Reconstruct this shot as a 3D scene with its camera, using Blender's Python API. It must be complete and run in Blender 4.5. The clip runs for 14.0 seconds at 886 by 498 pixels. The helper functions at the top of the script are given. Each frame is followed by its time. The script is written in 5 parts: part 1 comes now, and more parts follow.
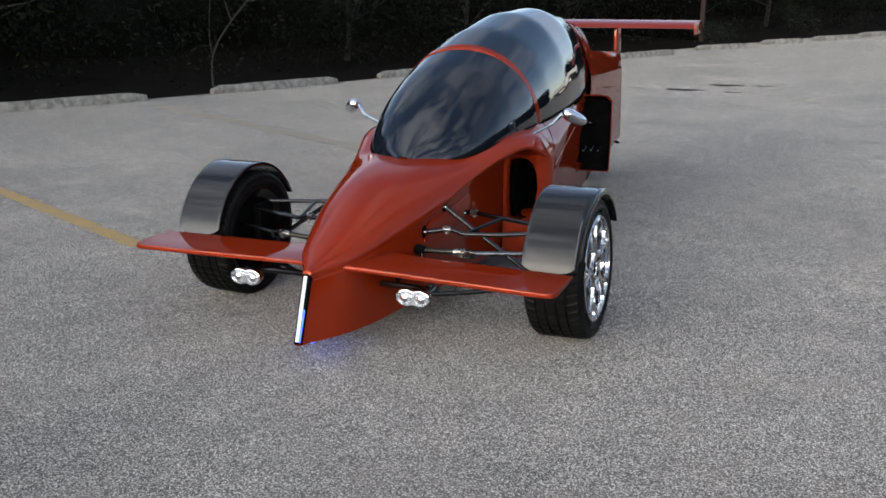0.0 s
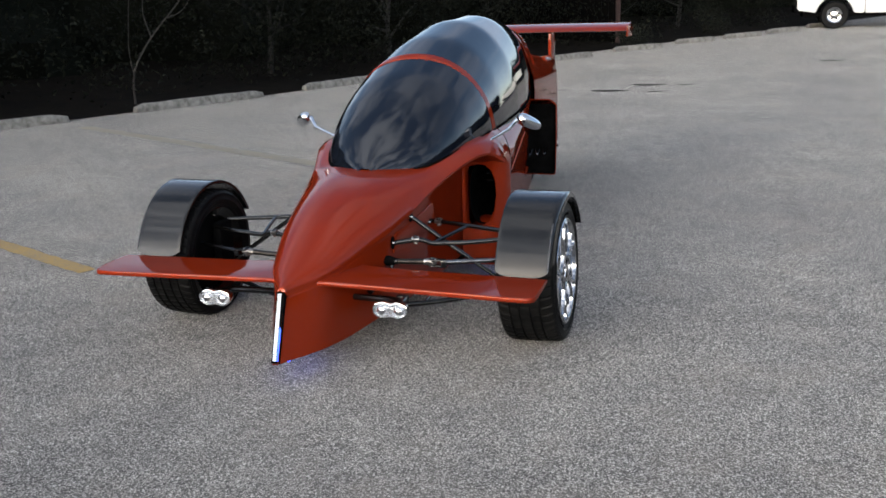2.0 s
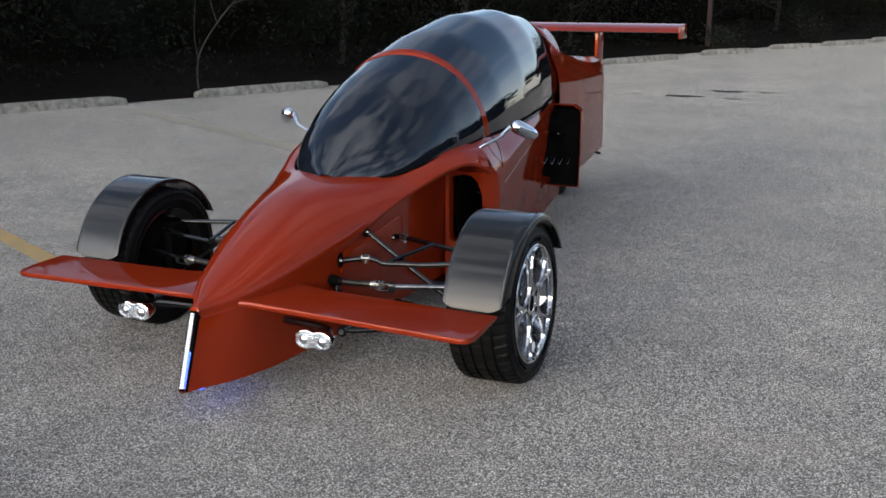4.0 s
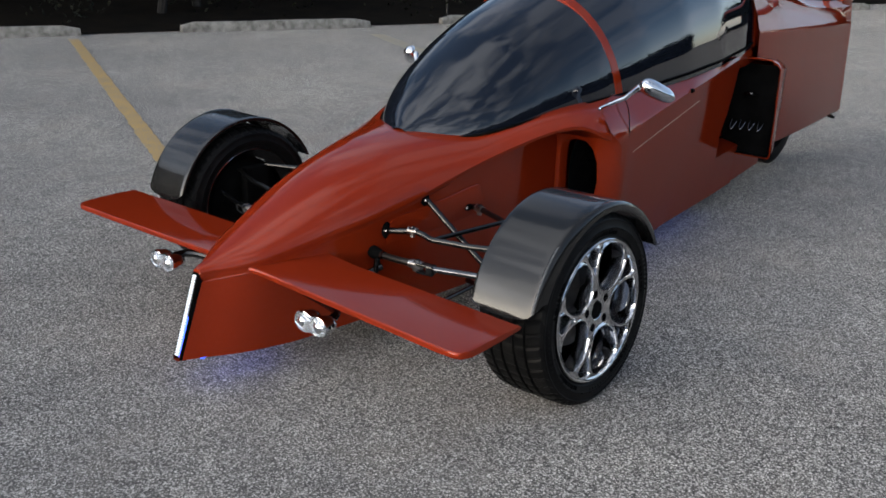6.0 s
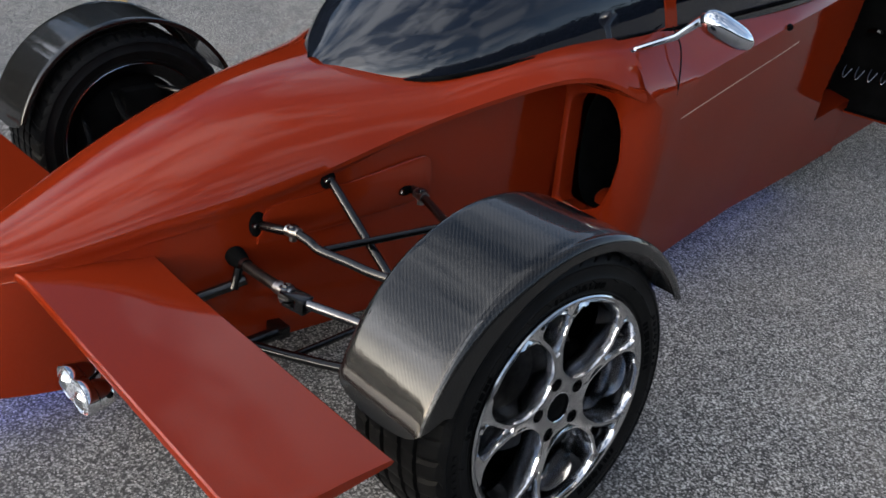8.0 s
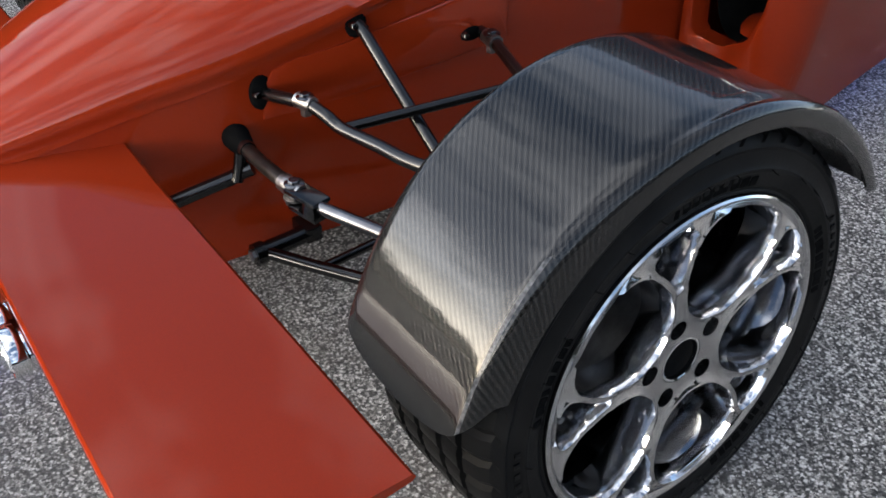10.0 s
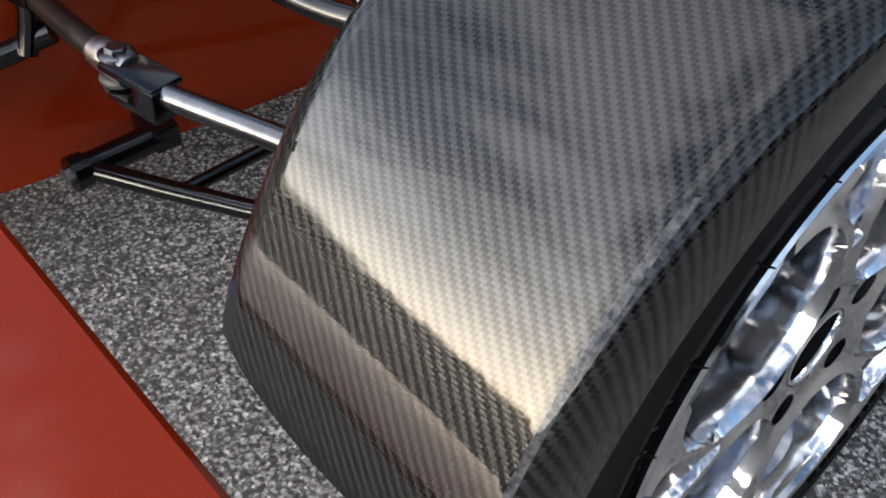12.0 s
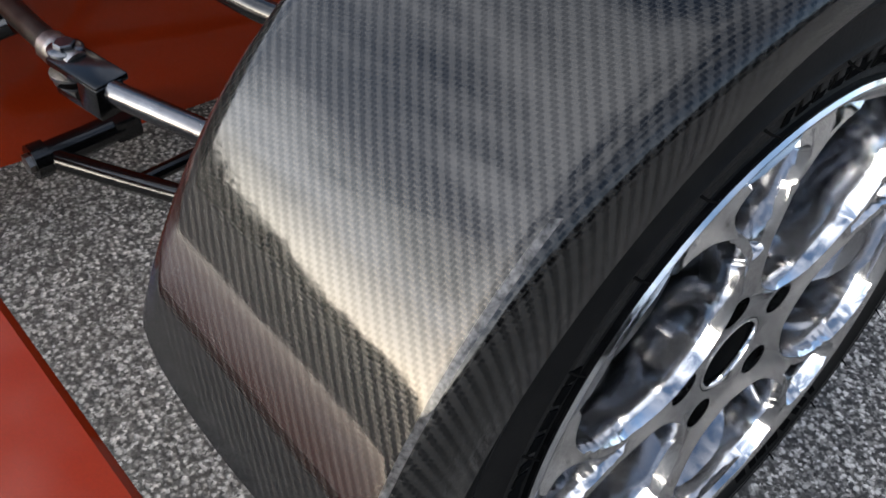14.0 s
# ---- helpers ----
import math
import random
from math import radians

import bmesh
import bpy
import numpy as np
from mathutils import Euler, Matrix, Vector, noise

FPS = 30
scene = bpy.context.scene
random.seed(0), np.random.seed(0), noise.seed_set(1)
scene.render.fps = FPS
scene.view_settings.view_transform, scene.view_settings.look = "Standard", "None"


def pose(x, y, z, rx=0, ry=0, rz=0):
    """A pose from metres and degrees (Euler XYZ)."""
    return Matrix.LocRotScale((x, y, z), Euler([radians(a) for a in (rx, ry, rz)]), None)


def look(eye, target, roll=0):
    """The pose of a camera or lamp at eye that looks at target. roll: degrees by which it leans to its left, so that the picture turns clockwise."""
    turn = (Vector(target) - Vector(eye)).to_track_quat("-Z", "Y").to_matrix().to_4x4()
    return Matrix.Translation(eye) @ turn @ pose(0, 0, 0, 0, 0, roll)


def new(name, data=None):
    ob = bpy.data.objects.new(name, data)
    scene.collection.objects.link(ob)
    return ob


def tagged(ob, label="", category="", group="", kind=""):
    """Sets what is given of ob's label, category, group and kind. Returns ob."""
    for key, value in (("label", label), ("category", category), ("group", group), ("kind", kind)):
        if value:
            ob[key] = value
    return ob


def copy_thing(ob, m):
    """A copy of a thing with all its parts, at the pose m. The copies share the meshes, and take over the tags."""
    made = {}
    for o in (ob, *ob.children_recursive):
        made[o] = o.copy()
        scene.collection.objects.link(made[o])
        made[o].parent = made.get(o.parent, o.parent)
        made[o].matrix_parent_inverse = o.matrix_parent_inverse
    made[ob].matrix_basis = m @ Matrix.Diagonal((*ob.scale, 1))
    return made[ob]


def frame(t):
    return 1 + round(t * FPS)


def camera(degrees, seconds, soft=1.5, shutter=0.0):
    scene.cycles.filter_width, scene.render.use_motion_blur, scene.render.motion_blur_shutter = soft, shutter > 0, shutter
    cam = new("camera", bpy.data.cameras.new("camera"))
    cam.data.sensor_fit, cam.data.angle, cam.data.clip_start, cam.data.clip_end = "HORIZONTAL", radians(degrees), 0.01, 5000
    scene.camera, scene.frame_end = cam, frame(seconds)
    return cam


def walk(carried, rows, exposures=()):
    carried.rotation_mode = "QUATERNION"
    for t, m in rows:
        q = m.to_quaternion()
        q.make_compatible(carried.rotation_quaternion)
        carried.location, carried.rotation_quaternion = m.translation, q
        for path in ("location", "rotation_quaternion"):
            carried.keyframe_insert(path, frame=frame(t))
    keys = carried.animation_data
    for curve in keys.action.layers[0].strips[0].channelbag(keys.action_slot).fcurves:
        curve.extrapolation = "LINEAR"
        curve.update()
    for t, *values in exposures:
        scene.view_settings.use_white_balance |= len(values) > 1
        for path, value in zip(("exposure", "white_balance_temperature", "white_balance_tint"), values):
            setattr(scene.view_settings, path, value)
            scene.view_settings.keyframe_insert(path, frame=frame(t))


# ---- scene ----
cam = camera(49.9, 14.0, 1.65)
PATH = [
    (0, (1.92, -3.962, 1.456), (1.173, -2.177, 0.948), 0.1),
    (0.5, (1.802, -3.98, 1.452), (1.137, -2.162, 0.948), 0.4),
    (1, (1.68, -3.995, 1.455), (1.116, -2.135, 0.985), -1.0),
    (1.5, (1.673, -4.019, 1.46), (1.133, -2.16, 0.957), -0.9),
    (2, (1.727, -4.023, 1.463), (1.129, -2.179, 0.969), -1.6),
    (2.5, (1.875, -3.99, 1.457), (1.197, -2.181, 0.941), -1.4),
    (3, (1.969, -3.837, 1.449), (1.233, -2.052, 0.926), -1.4),
    (3.2, (1.969, -3.732, 1.441), (1.246, -1.936, 0.939), -0.4),
    (5.3, (2.318, -2.755, 1.46), (1.3, -1.14, 0.865), 1.1),
    (5.5, (2.333, -2.645, 1.466), (1.253, -1.086, 0.831), 1.0),
    (6, (2.433, -2.406, 1.456), (1.194, -0.977, 0.807), 1.6),
    (6.5, (2.345, -2.115, 1.422), (1.134, -0.701, 0.689), 3.0),
    (7, (2.189, -1.796, 1.425), (0.95, -0.433, 0.646), 2.2),
    (7.5, (2.061, -1.472, 1.405), (0.728, -0.217, 0.598), 2.8),
    (8, (1.89, -1.195, 1.351), (0.594, 0.05, 0.474), 5.2),
    (8.5, (1.71, -0.975, 1.293), (0.483, 0.263, 0.311), 5.8),
    (9, (1.657, -0.856, 1.224), (0.352, 0.131, 0.073), 0.0),
    (9.2, (1.642, -0.831, 1.211), (0.315, 0.108, 0.047), -0.8),
    (11.3, (1.252, -0.576, 0.945), (0.039, 0.363, -0.338), 1.0),
    (11.5, (1.203, -0.551, 0.902), (0.068, 0.413, -0.432), 1.5),
    (12, (1.129, -0.508, 0.832), (0.074, 0.502, -0.535), 2.8),
    (12.5, (1.103, -0.487, 0.81), (0.1, 0.573, -0.558), 4.6),
    (13, (1.102, -0.479, 0.802), (0.137, 0.598, -0.58), 5.8),
    (13.5, (1.113, -0.469, 0.813), (0.15, 0.597, -0.579), 5.8),
    (14, (1.171, -0.47, 0.859), (0.13, 0.519, -0.533), 4.1),
]
walk(cam, [(t, look(eye, target, roll)) for t, eye, target, roll in PATH], [(0.0, 0.94), (5.4, 0.84), (7.3, 0.94), (8.4, 1.12), (9.2, 1.44), (11.4, 1.6), (14.0, 1.57)])

# ---- world, sun, exposure ----
SUN_ELEV, SUN_TURN = radians(14), radians(195)
world = bpy.data.worlds.new("sky")
scene.world = world
world.use_nodes = True
wn, wl = world.node_tree.nodes, world.node_tree.links
wn.clear()
sky = wn.new("ShaderNodeTexSky")
sky.sky_type, sky.sun_disc = "NISHITA", False
sky.dust_density, sky.air_density = 0.8, 0.8
sky.sun_elevation, sky.sun_rotation = SUN_ELEV, SUN_TURN
sky_gain = wn.new("ShaderNodeVectorMath")
sky_gain.operation = "SCALE"
sky_gain.inputs[3].default_value = 0.13
wl.new(sky.outputs[0], sky_gain.inputs[0])
wco = wn.new("ShaderNodeTexCoord")
wmap = wn.new("ShaderNodeMapping")
wmap.inputs["Scale"].default_value = (1.0, 1.0, 1.5)
wl.new(wco.outputs["Generated"], wmap.inputs[0])
wnoise = wn.new("ShaderNodeTexNoise")
wnoise.inputs["Scale"].default_value, wnoise.inputs["Detail"].default_value, wnoise.inputs["Roughness"].default_value = 3.2, 7.0, 0.58
wl.new(wmap.outputs[0], wnoise.inputs["Vector"])
wramp = wn.new("ShaderNodeValToRGB")
wramp.color_ramp.elements[0].position, wramp.color_ramp.elements[1].position = 0.43, 0.6
wl.new(wnoise.outputs[0], wramp.inputs[0])
wmix = wn.new("ShaderNodeMix")
wmix.data_type = "RGBA"
whaze = wn.new("ShaderNodeMapRange")
whaze.inputs["From Min"].default_value, whaze.inputs["From Max"].default_value = 0.05, 0.3
whaze.inputs["To Min"].default_value, whaze.inputs["To Max"].default_value = 0.9, 0.0
wcover = wn.new("ShaderNodeMath")
wcover.operation = "MAXIMUM"
wl.new(wramp.outputs[0], wcover.inputs[0])
wl.new(whaze.outputs[0], wcover.inputs[1])
wl.new(wcover.outputs[0], wmix.inputs[0])
wl.new(sky_gain.outputs[0], wmix.inputs[6])
wcloud = wn.new("ShaderNodeVectorMath")
wcloud.operation = "MULTIPLY_ADD"
wcloud.inputs[1].default_value = (0.75, 0.75, 0.8)
wl.new(sky_gain.outputs[0], wcloud.inputs[0])
wsep = wn.new("ShaderNodeSeparateXYZ")
wl.new(wco.outputs["Generated"], wsep.inputs[0])
wl.new(wsep.outputs[2], whaze.inputs["Value"])
wlift = wn.new("ShaderNodeValToRGB")
wlift.color_ramp.elements.new(0.42)
wlift.color_ramp.elements.new(0.7)
for stop, value in zip(wlift.color_ramp.elements, (2.5, 1.1, 1.05, 1.25)):
    stop.color = (value, value, value, 1)
wl.new(wsep.outputs[2], wlift.inputs[0])
# the clouds are brighter on the side of the veiled sun
wside = wn.new("ShaderNodeMapRange")
wside.inputs["From Min"].default_value, wside.inputs["From Max"].default_value = -0.45, 1.0
wside.inputs["To Min"].default_value, wside.inputs["To Max"].default_value = 0.24, 1.65
wbright = wn.new("ShaderNodeMath")
wbright.operation = "MULTIPLY"
wl.new(wlift.outputs[0], wbright.inputs[0])
wl.new(wside.outputs[0], wbright.inputs[1])
wveil = wn.new("ShaderNodeVectorMath")
wveil.operation = "SCALE"
wveil.inputs[0].default_value = (0.74, 0.745, 0.755)
wl.new(wbright.outputs[0], wveil.inputs[3])
wl.new(wveil.outputs[0], wcloud.inputs[2])
wl.new(wcloud.outputs[0], wmix.inputs[7])
# warm light along the horizon round the veiled low sun
wdot = wn.new("ShaderNodeVectorMath")
wdot.operation = "DOT_PRODUCT"
wdot.inputs[1].default_value = (-0.26, -0.966, 0.0)
wl.new(wco.outputs["Generated"], wdot.inputs[0])
wl.new(wdot.outputs["Value"], wside.inputs["Value"])
waz = wn.new("ShaderNodeMapRange")
waz.interpolation_type = "SMOOTHSTEP"
waz.inputs["From Min"].default_value, waz.inputs["From Max"].default_value = 0.2, 1.0
wl.new(wdot.outputs["Value"], waz.inputs["Value"])
wel = wn.new("ShaderNodeMapRange")
wel.inputs["From Min"].default_value, wel.inputs["From Max"].default_value = 0.0, 1.1
wel.inputs["To Min"].default_value, wel.inputs["To Max"].default_value = 1.0, 0.0
wl.new(wsep.outputs[2], wel.inputs["Value"])
wpow = wn.new("ShaderNodeMath")
wpow.operation = "POWER"
wpow.inputs[1].default_value = 1.3
wl.new(wel.outputs[0], wpow.inputs[0])
wprod = wn.new("ShaderNodeMath")
wprod.operation = "MULTIPLY"
wl.new(waz.outputs[0], wprod.inputs[0])
wl.new(wpow.outputs[0], wprod.inputs[1])
wglow = wn.new("ShaderNodeVectorMath")
wglow.operation = "SCALE"
wglow.inputs[0].default_value = (0.8, 0.79, 0.77)
wl.new(wprod.outputs[0], wglow.inputs[3])
wsum = wn.new("ShaderNodeVectorMath")
wsum.operation = "ADD"
wl.new(wmix.outputs[2], wsum.inputs[0])
wl.new(wglow.outputs[0], wsum.inputs[1])
wlow = wn.new("ShaderNodeMapRange")
wlow.interpolation_type = "SMOOTHSTEP"
wlow.inputs["From Min"].default_value, wlow.inputs["From Max"].default_value = 0.06, 0.27
wlow.inputs["To Min"].default_value, wlow.inputs["To Max"].default_value = 1.0, 0.0
wl.new(wsep.outputs[2], wlow.inputs["Value"])
wwarm = wn.new("ShaderNodeMath")
wwarm.operation = "MULTIPLY"
wl.new(waz.outputs[0], wwarm.inputs[0])
wl.new(wlow.outputs[0], wwarm.inputs[1])
wamber = wn.new("ShaderNodeVectorMath")
wamber.operation = "SCALE"
wamber.inputs[0].default_value = (2.2, 1.8, 1.15)
wl.new(wwarm.outputs[0], wamber.inputs[3])
wall_sky = wn.new("ShaderNodeVectorMath")
wall_sky.operation = "ADD"
wl.new(wsum.outputs[0], wall_sky.inputs[0])
wl.new(wamber.outputs[0], wall_sky.inputs[1])
wbg = wn.new("ShaderNodeBackground")
wl.new(wall_sky.outputs[0], wbg.inputs[0])
wout = wn.new("ShaderNodeOutputWorld")
wl.new(wbg.outputs[0], wout.inputs[0])
sun = new("sun", bpy.data.lights.new("sun", "SUN"))
sun.data.energy, sun.data.angle, sun.data.color = 0.3, radians(50), (1.0, 0.93, 0.85)
sun.matrix_world = look((0, 0, 20), (5.2, 19.32, 20 - 20.0 * math.tan(SUN_ELEV)))

# ---- materials ----


def material(name, colour, rough=0.5, metal=0.0, coat=0.0, coat_rough=0.05, ior=1.5):
    m = bpy.data.materials.new(name)
    m.use_nodes = True
    b = m.node_tree.nodes["Principled BSDF"]
    b.inputs["Base Color"].default_value = (*colour, 1)
    b.inputs["Roughness"].default_value = rough
    b.inputs["Metallic"].default_value = metal
    b.inputs["Coat Weight"].default_value = coat
    b.inputs["Coat Roughness"].default_value = coat_rough
    b.inputs["IOR"].default_value = ior
    return m


def node(m, kind, **values):
    n = m.node_tree.nodes.new(kind)
    for key, value in values.items():
        n.inputs[key.replace("_", " ")].default_value = value
    return n


def link(m, a, b):
    m.node_tree.links.new(a, b)


def shader(m):
    return m.node_tree.nodes["Principled BSDF"]


def coords(m, scale=1.0, space="Object"):
    tc, mp = node(m, "ShaderNodeTexCoord"), node(m, "ShaderNodeMapping")
    mp.inputs["Scale"].default_value = (scale, scale, scale) if isinstance(scale, (int, float)) else scale
    link(m, tc.outputs[space], mp.inputs[0])
    return mp.outputs[0]


def noise_of(m, vector, scale, detail=4.0, rough=0.55):
    n = node(m, "ShaderNodeTexNoise", Scale=scale, Detail=detail, Roughness=rough)
    link(m, vector, n.inputs["Vector"])
    return n.outputs[0]


def ramp(m, fac, stops):
    r = m.node_tree.nodes.new("ShaderNodeValToRGB")
    el = r.color_ramp.elements
    while len(el) < len(stops):
        el.new(0.5)
    for e, (p, c) in zip(el, stops):
        e.position, e.color = p, ((*c, 1) if not isinstance(c, (int, float)) else (c, c, c, 1))
    link(m, fac, r.inputs[0])
    return r.outputs[0]


def mix(m, fac, a, b, kind="MIX"):
    n = m.node_tree.nodes.new("ShaderNodeMix")
    n.data_type, n.blend_type = "RGBA", kind
    for value, slot in ((fac, 0), (a, 6), (b, 7)):
        if hasattr(value, "is_linked"):
            link(m, value, n.inputs[slot])
        else:
            n.inputs[slot].default_value = value if slot == 0 else (*value, 1)
    return n.outputs[2]


def bump(m, height, strength=0.3, distance=0.002, slot="Normal"):
    n = node(m, "ShaderNodeBump", Strength=strength, Distance=distance)
    link(m, height, n.inputs["Height"])
    link(m, n.outputs[0], shader(m).inputs[slot])
    return n


def worn(name, colour, dark, rough=0.5, metal=0.0, scale=6.0, coat=0.0, relief=0.15):
    """A surface with broad stains and a fine grain."""
    m = material(name, colour, rough, metal, coat)
    v = coords(m)
    broad, fine = noise_of(m, v, scale, 5), noise_of(m, v, scale * 18, 3)
    link(m, mix(m, ramp(m, broad, [(0.35, 0.0), (0.7, 1.0)]), colour, dark), shader(m).inputs["Base Color"])
    link(m, ramp(m, fine, [(0.2, max(0.0, rough - 0.08)), (0.8, min(1.0, rough + 0.1))]), shader(m).inputs["Roughness"])
    bump(m, fine, relief, 0.001)
    return m


def paint():
    m = material("red_metallic_paint", (0.235, 0.0216, 0.0048), 0.34, 0.25, 0.66, 0.03)
    shader(m).inputs["Specular Tint"].default_value = (0.24, 0.055, 0.035, 1)
    shader(m).inputs["Specular IOR Level"].default_value = 0.0
    shader(m).inputs["Coat IOR"].default_value = 1.48
    v = coords(m)
    flake = node(m, "ShaderNodeTexVoronoi", Scale=900.0)
    link(m, v, flake.inputs["Vector"])
    tone = mix(m, ramp(m, noise_of(m, v, 3.0, 3), [(0.3, 0.0), (0.7, 1.0)]), (0.221, 0.0203, 0.0045), (0.239, 0.0221, 0.005))
    link(m, mix(m, 0.05, tone, flake.outputs["Color"], "OVERLAY"), shader(m).inputs["Base Color"])
    dust = noise_of(m, v, 40.0, 4)
    link(m, ramp(m, dust, [(0.35, 0.04), (0.8, 0.07)]), shader(m).inputs["Coat Roughness"])
    bump(m, noise_of(m, v, 6.0, 1), 0.03, 0.004, "Coat Normal")
    return m


def carbon():
    """Twill weave laid along the UV map, which is in metres."""
    m = material("carbon_fibre", (0.04, 0.04, 0.042), 0.27, 0.6, 1.0, 0.06)
    shader(m).inputs["Specular IOR Level"].default_value = 0.0
    shader(m).inputs["Coat IOR"].default_value = 1.38
    uv = node(m, "ShaderNodeUVMap")
    sep = node(m, "ShaderNodeSeparateXYZ")
    link(m, uv.outputs[0], sep.inputs[0])

    def maths(op, a, b=None):
        n = m.node_tree.nodes.new("ShaderNodeMath")
        n.operation = op
        for i, value in enumerate((a, b)):
            if value is None:
                continue
            if hasattr(value, "is_linked"):
                link(m, value, n.inputs[i])
            else:
                n.inputs[i].default_value = value
        return n.outputs[0]

    tow = 1 / 0.0024
    u, v = maths("MULTIPLY", sep.outputs[0], tow), maths("MULTIPLY", sep.outputs[1], tow)
    cell = maths("SUBTRACT", maths("FLOOR", u), maths("FLOOR", v))
    over = maths("LESS_THAN", maths("FLOORED_MODULO", cell, 4.0), 2.0)
    fu, fv = maths("FRACT", u), maths("FRACT", v)
    arch_u = maths("SINE", maths("MULTIPLY", fu, math.pi))
    arch_v = maths("SINE", maths("MULTIPLY", fv, math.pi))
    height = maths("ADD", maths("MULTIPLY", over, arch_u), maths("MULTIPLY", maths("SUBTRACT", 1.0, over), arch_v))
    dip = maths("MULTIPLY", maths("SUBTRACT", 1.0, over), maths("POWER", maths("MULTIPLY", arch_u, arch_v), 0.22))
    tone = mix(m, dip, (0.031, 0.030, 0.0285), (0.0012, 0.0012, 0.0015))
    tone = mix(m, maths("MULTIPLY", maths("SUBTRACT", 1.0, height), 0.35), tone, (0.02, 0.02, 0.02))
    link(m, tone, shader(m).inputs["Base Color"])
    bump(m, height, 0.16, 0.0006)
    ob = coords(m)
    link(m, ramp(m, noise_of(m, ob, 60.0, 5), [(0.3, 0.04), (0.75, 0.1)]), shader(m).inputs["Coat Roughness"])
    bump(m, noise_of(m, ob, 25.0, 3), 0.06, 0.003, "Coat Normal")
    return m


def asphalt():
    m = material("asphalt", (0.2, 0.19, 0.18), 0.85)
    shader(m).inputs["Diffuse Roughness"].default_value = 1.0
    v = coords(m)
    stone = node(m, "ShaderNodeTexVoronoi", Scale=235.0)
    link(m, v, stone.inputs["Vector"])
    stone2 = node(m, "ShaderNodeTexVoronoi", Scale=160.0)
    link(m, v, stone2.inputs["Vector"])
    sepc = node(m, "ShaderNodeSeparateColor")
    link(m, stone.outputs["Color"], sepc.inputs[0])
    chips = ramp(m, sepc.outputs[0], [(0.0, (0.018, 0.0175, 0.0165)), (0.32, (0.145, 0.137, 0.127)), (0.65, (0.37, 0.35, 0.322)), (1.0, (0.72, 0.685, 0.645))])
    pits = ramp(m, stone2.outputs["Distance"], [(0.0, (1, 1, 1)), (0.4, (0.95, 0.95, 0.95)), (0.72, (0.045, 0.045, 0.045))])
    tone = mix(m, 0.9, chips, pits, "MULTIPLY")
    broad = noise_of(m, v, 0.35, 6, 0.6)
    tone = mix(m, ramp(m, broad, [(0.35, 0.0), (0.68, 0.3)]), tone, (0.18, 0.169, 0.155))
    warm = noise_of(m, v, 1.7, 5, 0.6)
    tone = mix(m, ramp(m, warm, [(0.5, 0.0), (0.75, 0.22)]), tone, (0.28, 0.238, 0.195))
    # worn paler and darker patches, and drifts of dust
    patch = noise_of(m, v, 0.55, 7, 0.68)
    tone = mix(m, 1.0, tone, ramp(m, patch, [(0.3, (0.88, 0.88, 0.88)), (0.5, (1.08, 1.08, 1.07)), (0.7, (1.34, 1.33, 1.29))]), "MULTIPLY")
    blotch = noise_of(m, v, 5.0, 5, 0.65)
    tone = mix(m, 1.0, tone, ramp(m, blotch, [(0.3, (0.86, 0.86, 0.87)), (0.7, (1.14, 1.14, 1.13))]), "MULTIPLY")
    link(m, tone, shader(m).inputs["Base Color"])
    bump(m, mix(m, 0.5, sepc.outputs[1], stone2.outputs["Distance"]), 0.6, 0.005)
    return m


RED = paint()
CARBON = carbon()
ASPHALT = asphalt()
CHROME = material("chrome", (0.74, 0.75, 0.77), 0.07, 1.0)
RIM = worn("polished_alloy", (0.6, 0.6, 0.61), (0.5, 0.5, 0.51), 0.11, 1.0, 12.0, 0.0, 0.02)
BARREL = worn("chromed_barrel", (0.42, 0.43, 0.45), (0.3, 0.3, 0.31), 0.08, 1.0, 9.0, 0.0, 0.01)
STEEL = worn("brushed_steel", (0.36, 0.35, 0.34), (0.1, 0.085, 0.075), 0.32, 1.0, 60.0)
DARK_STEEL = worn("dark_worn_steel", (0.05, 0.046, 0.042), (0.02, 0.017, 0.015), 0.35, 0.9, 50.0)
BLACK_TUBE = worn("black_satin_tube", (0.002, 0.002, 0.002), (0.004, 0.004, 0.004), 0.14, 0.0, 30.0, 0.0, 0.05)
shader(BLACK_TUBE).inputs["Specular IOR Level"].default_value = 0.5
PLATED = worn("zinc_plated_rod", (0.15, 0.155, 0.165), (0.08, 0.08, 0.085), 0.2, 1.0, 25.0, 0.0, 0.03)
FRAYED = worn("frayed_carbon_edge", (0.004, 0.004, 0.0045), (0.17, 0.17, 0.175), 0.35, 0.3, 260.0, 0.5, 1.0)
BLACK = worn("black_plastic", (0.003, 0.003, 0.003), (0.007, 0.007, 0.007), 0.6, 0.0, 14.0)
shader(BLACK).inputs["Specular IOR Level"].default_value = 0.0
RUBBER = worn("tyre_rubber", (0.004, 0.004, 0.0042), (0.009, 0.0088, 0.0085), 0.42, 0.0, 20.0, 0.0, 0.12)
shader(RUBBER).inputs["Specular IOR Level"].default_value = 0.07
GLASS = material("dark_tinted_acrylic", (0.006, 0.008, 0.013), 0.03, 0.0, 0.0, 0.03, 1.52)
CONCRETE = worn("weathered_concrete", (0.27, 0.26, 0.235), (0.09, 0.083, 0.072), 0.95, 0.0, 9.0, 0.0, 0.8)
YELLOW = worn("faded_yellow_paint", (0.42, 0.26, 0.07), (0.31, 0.22, 0.10), 0.85, 0.0, 5.0, 0.0, 0.5)
vy = coords(YELLOW)
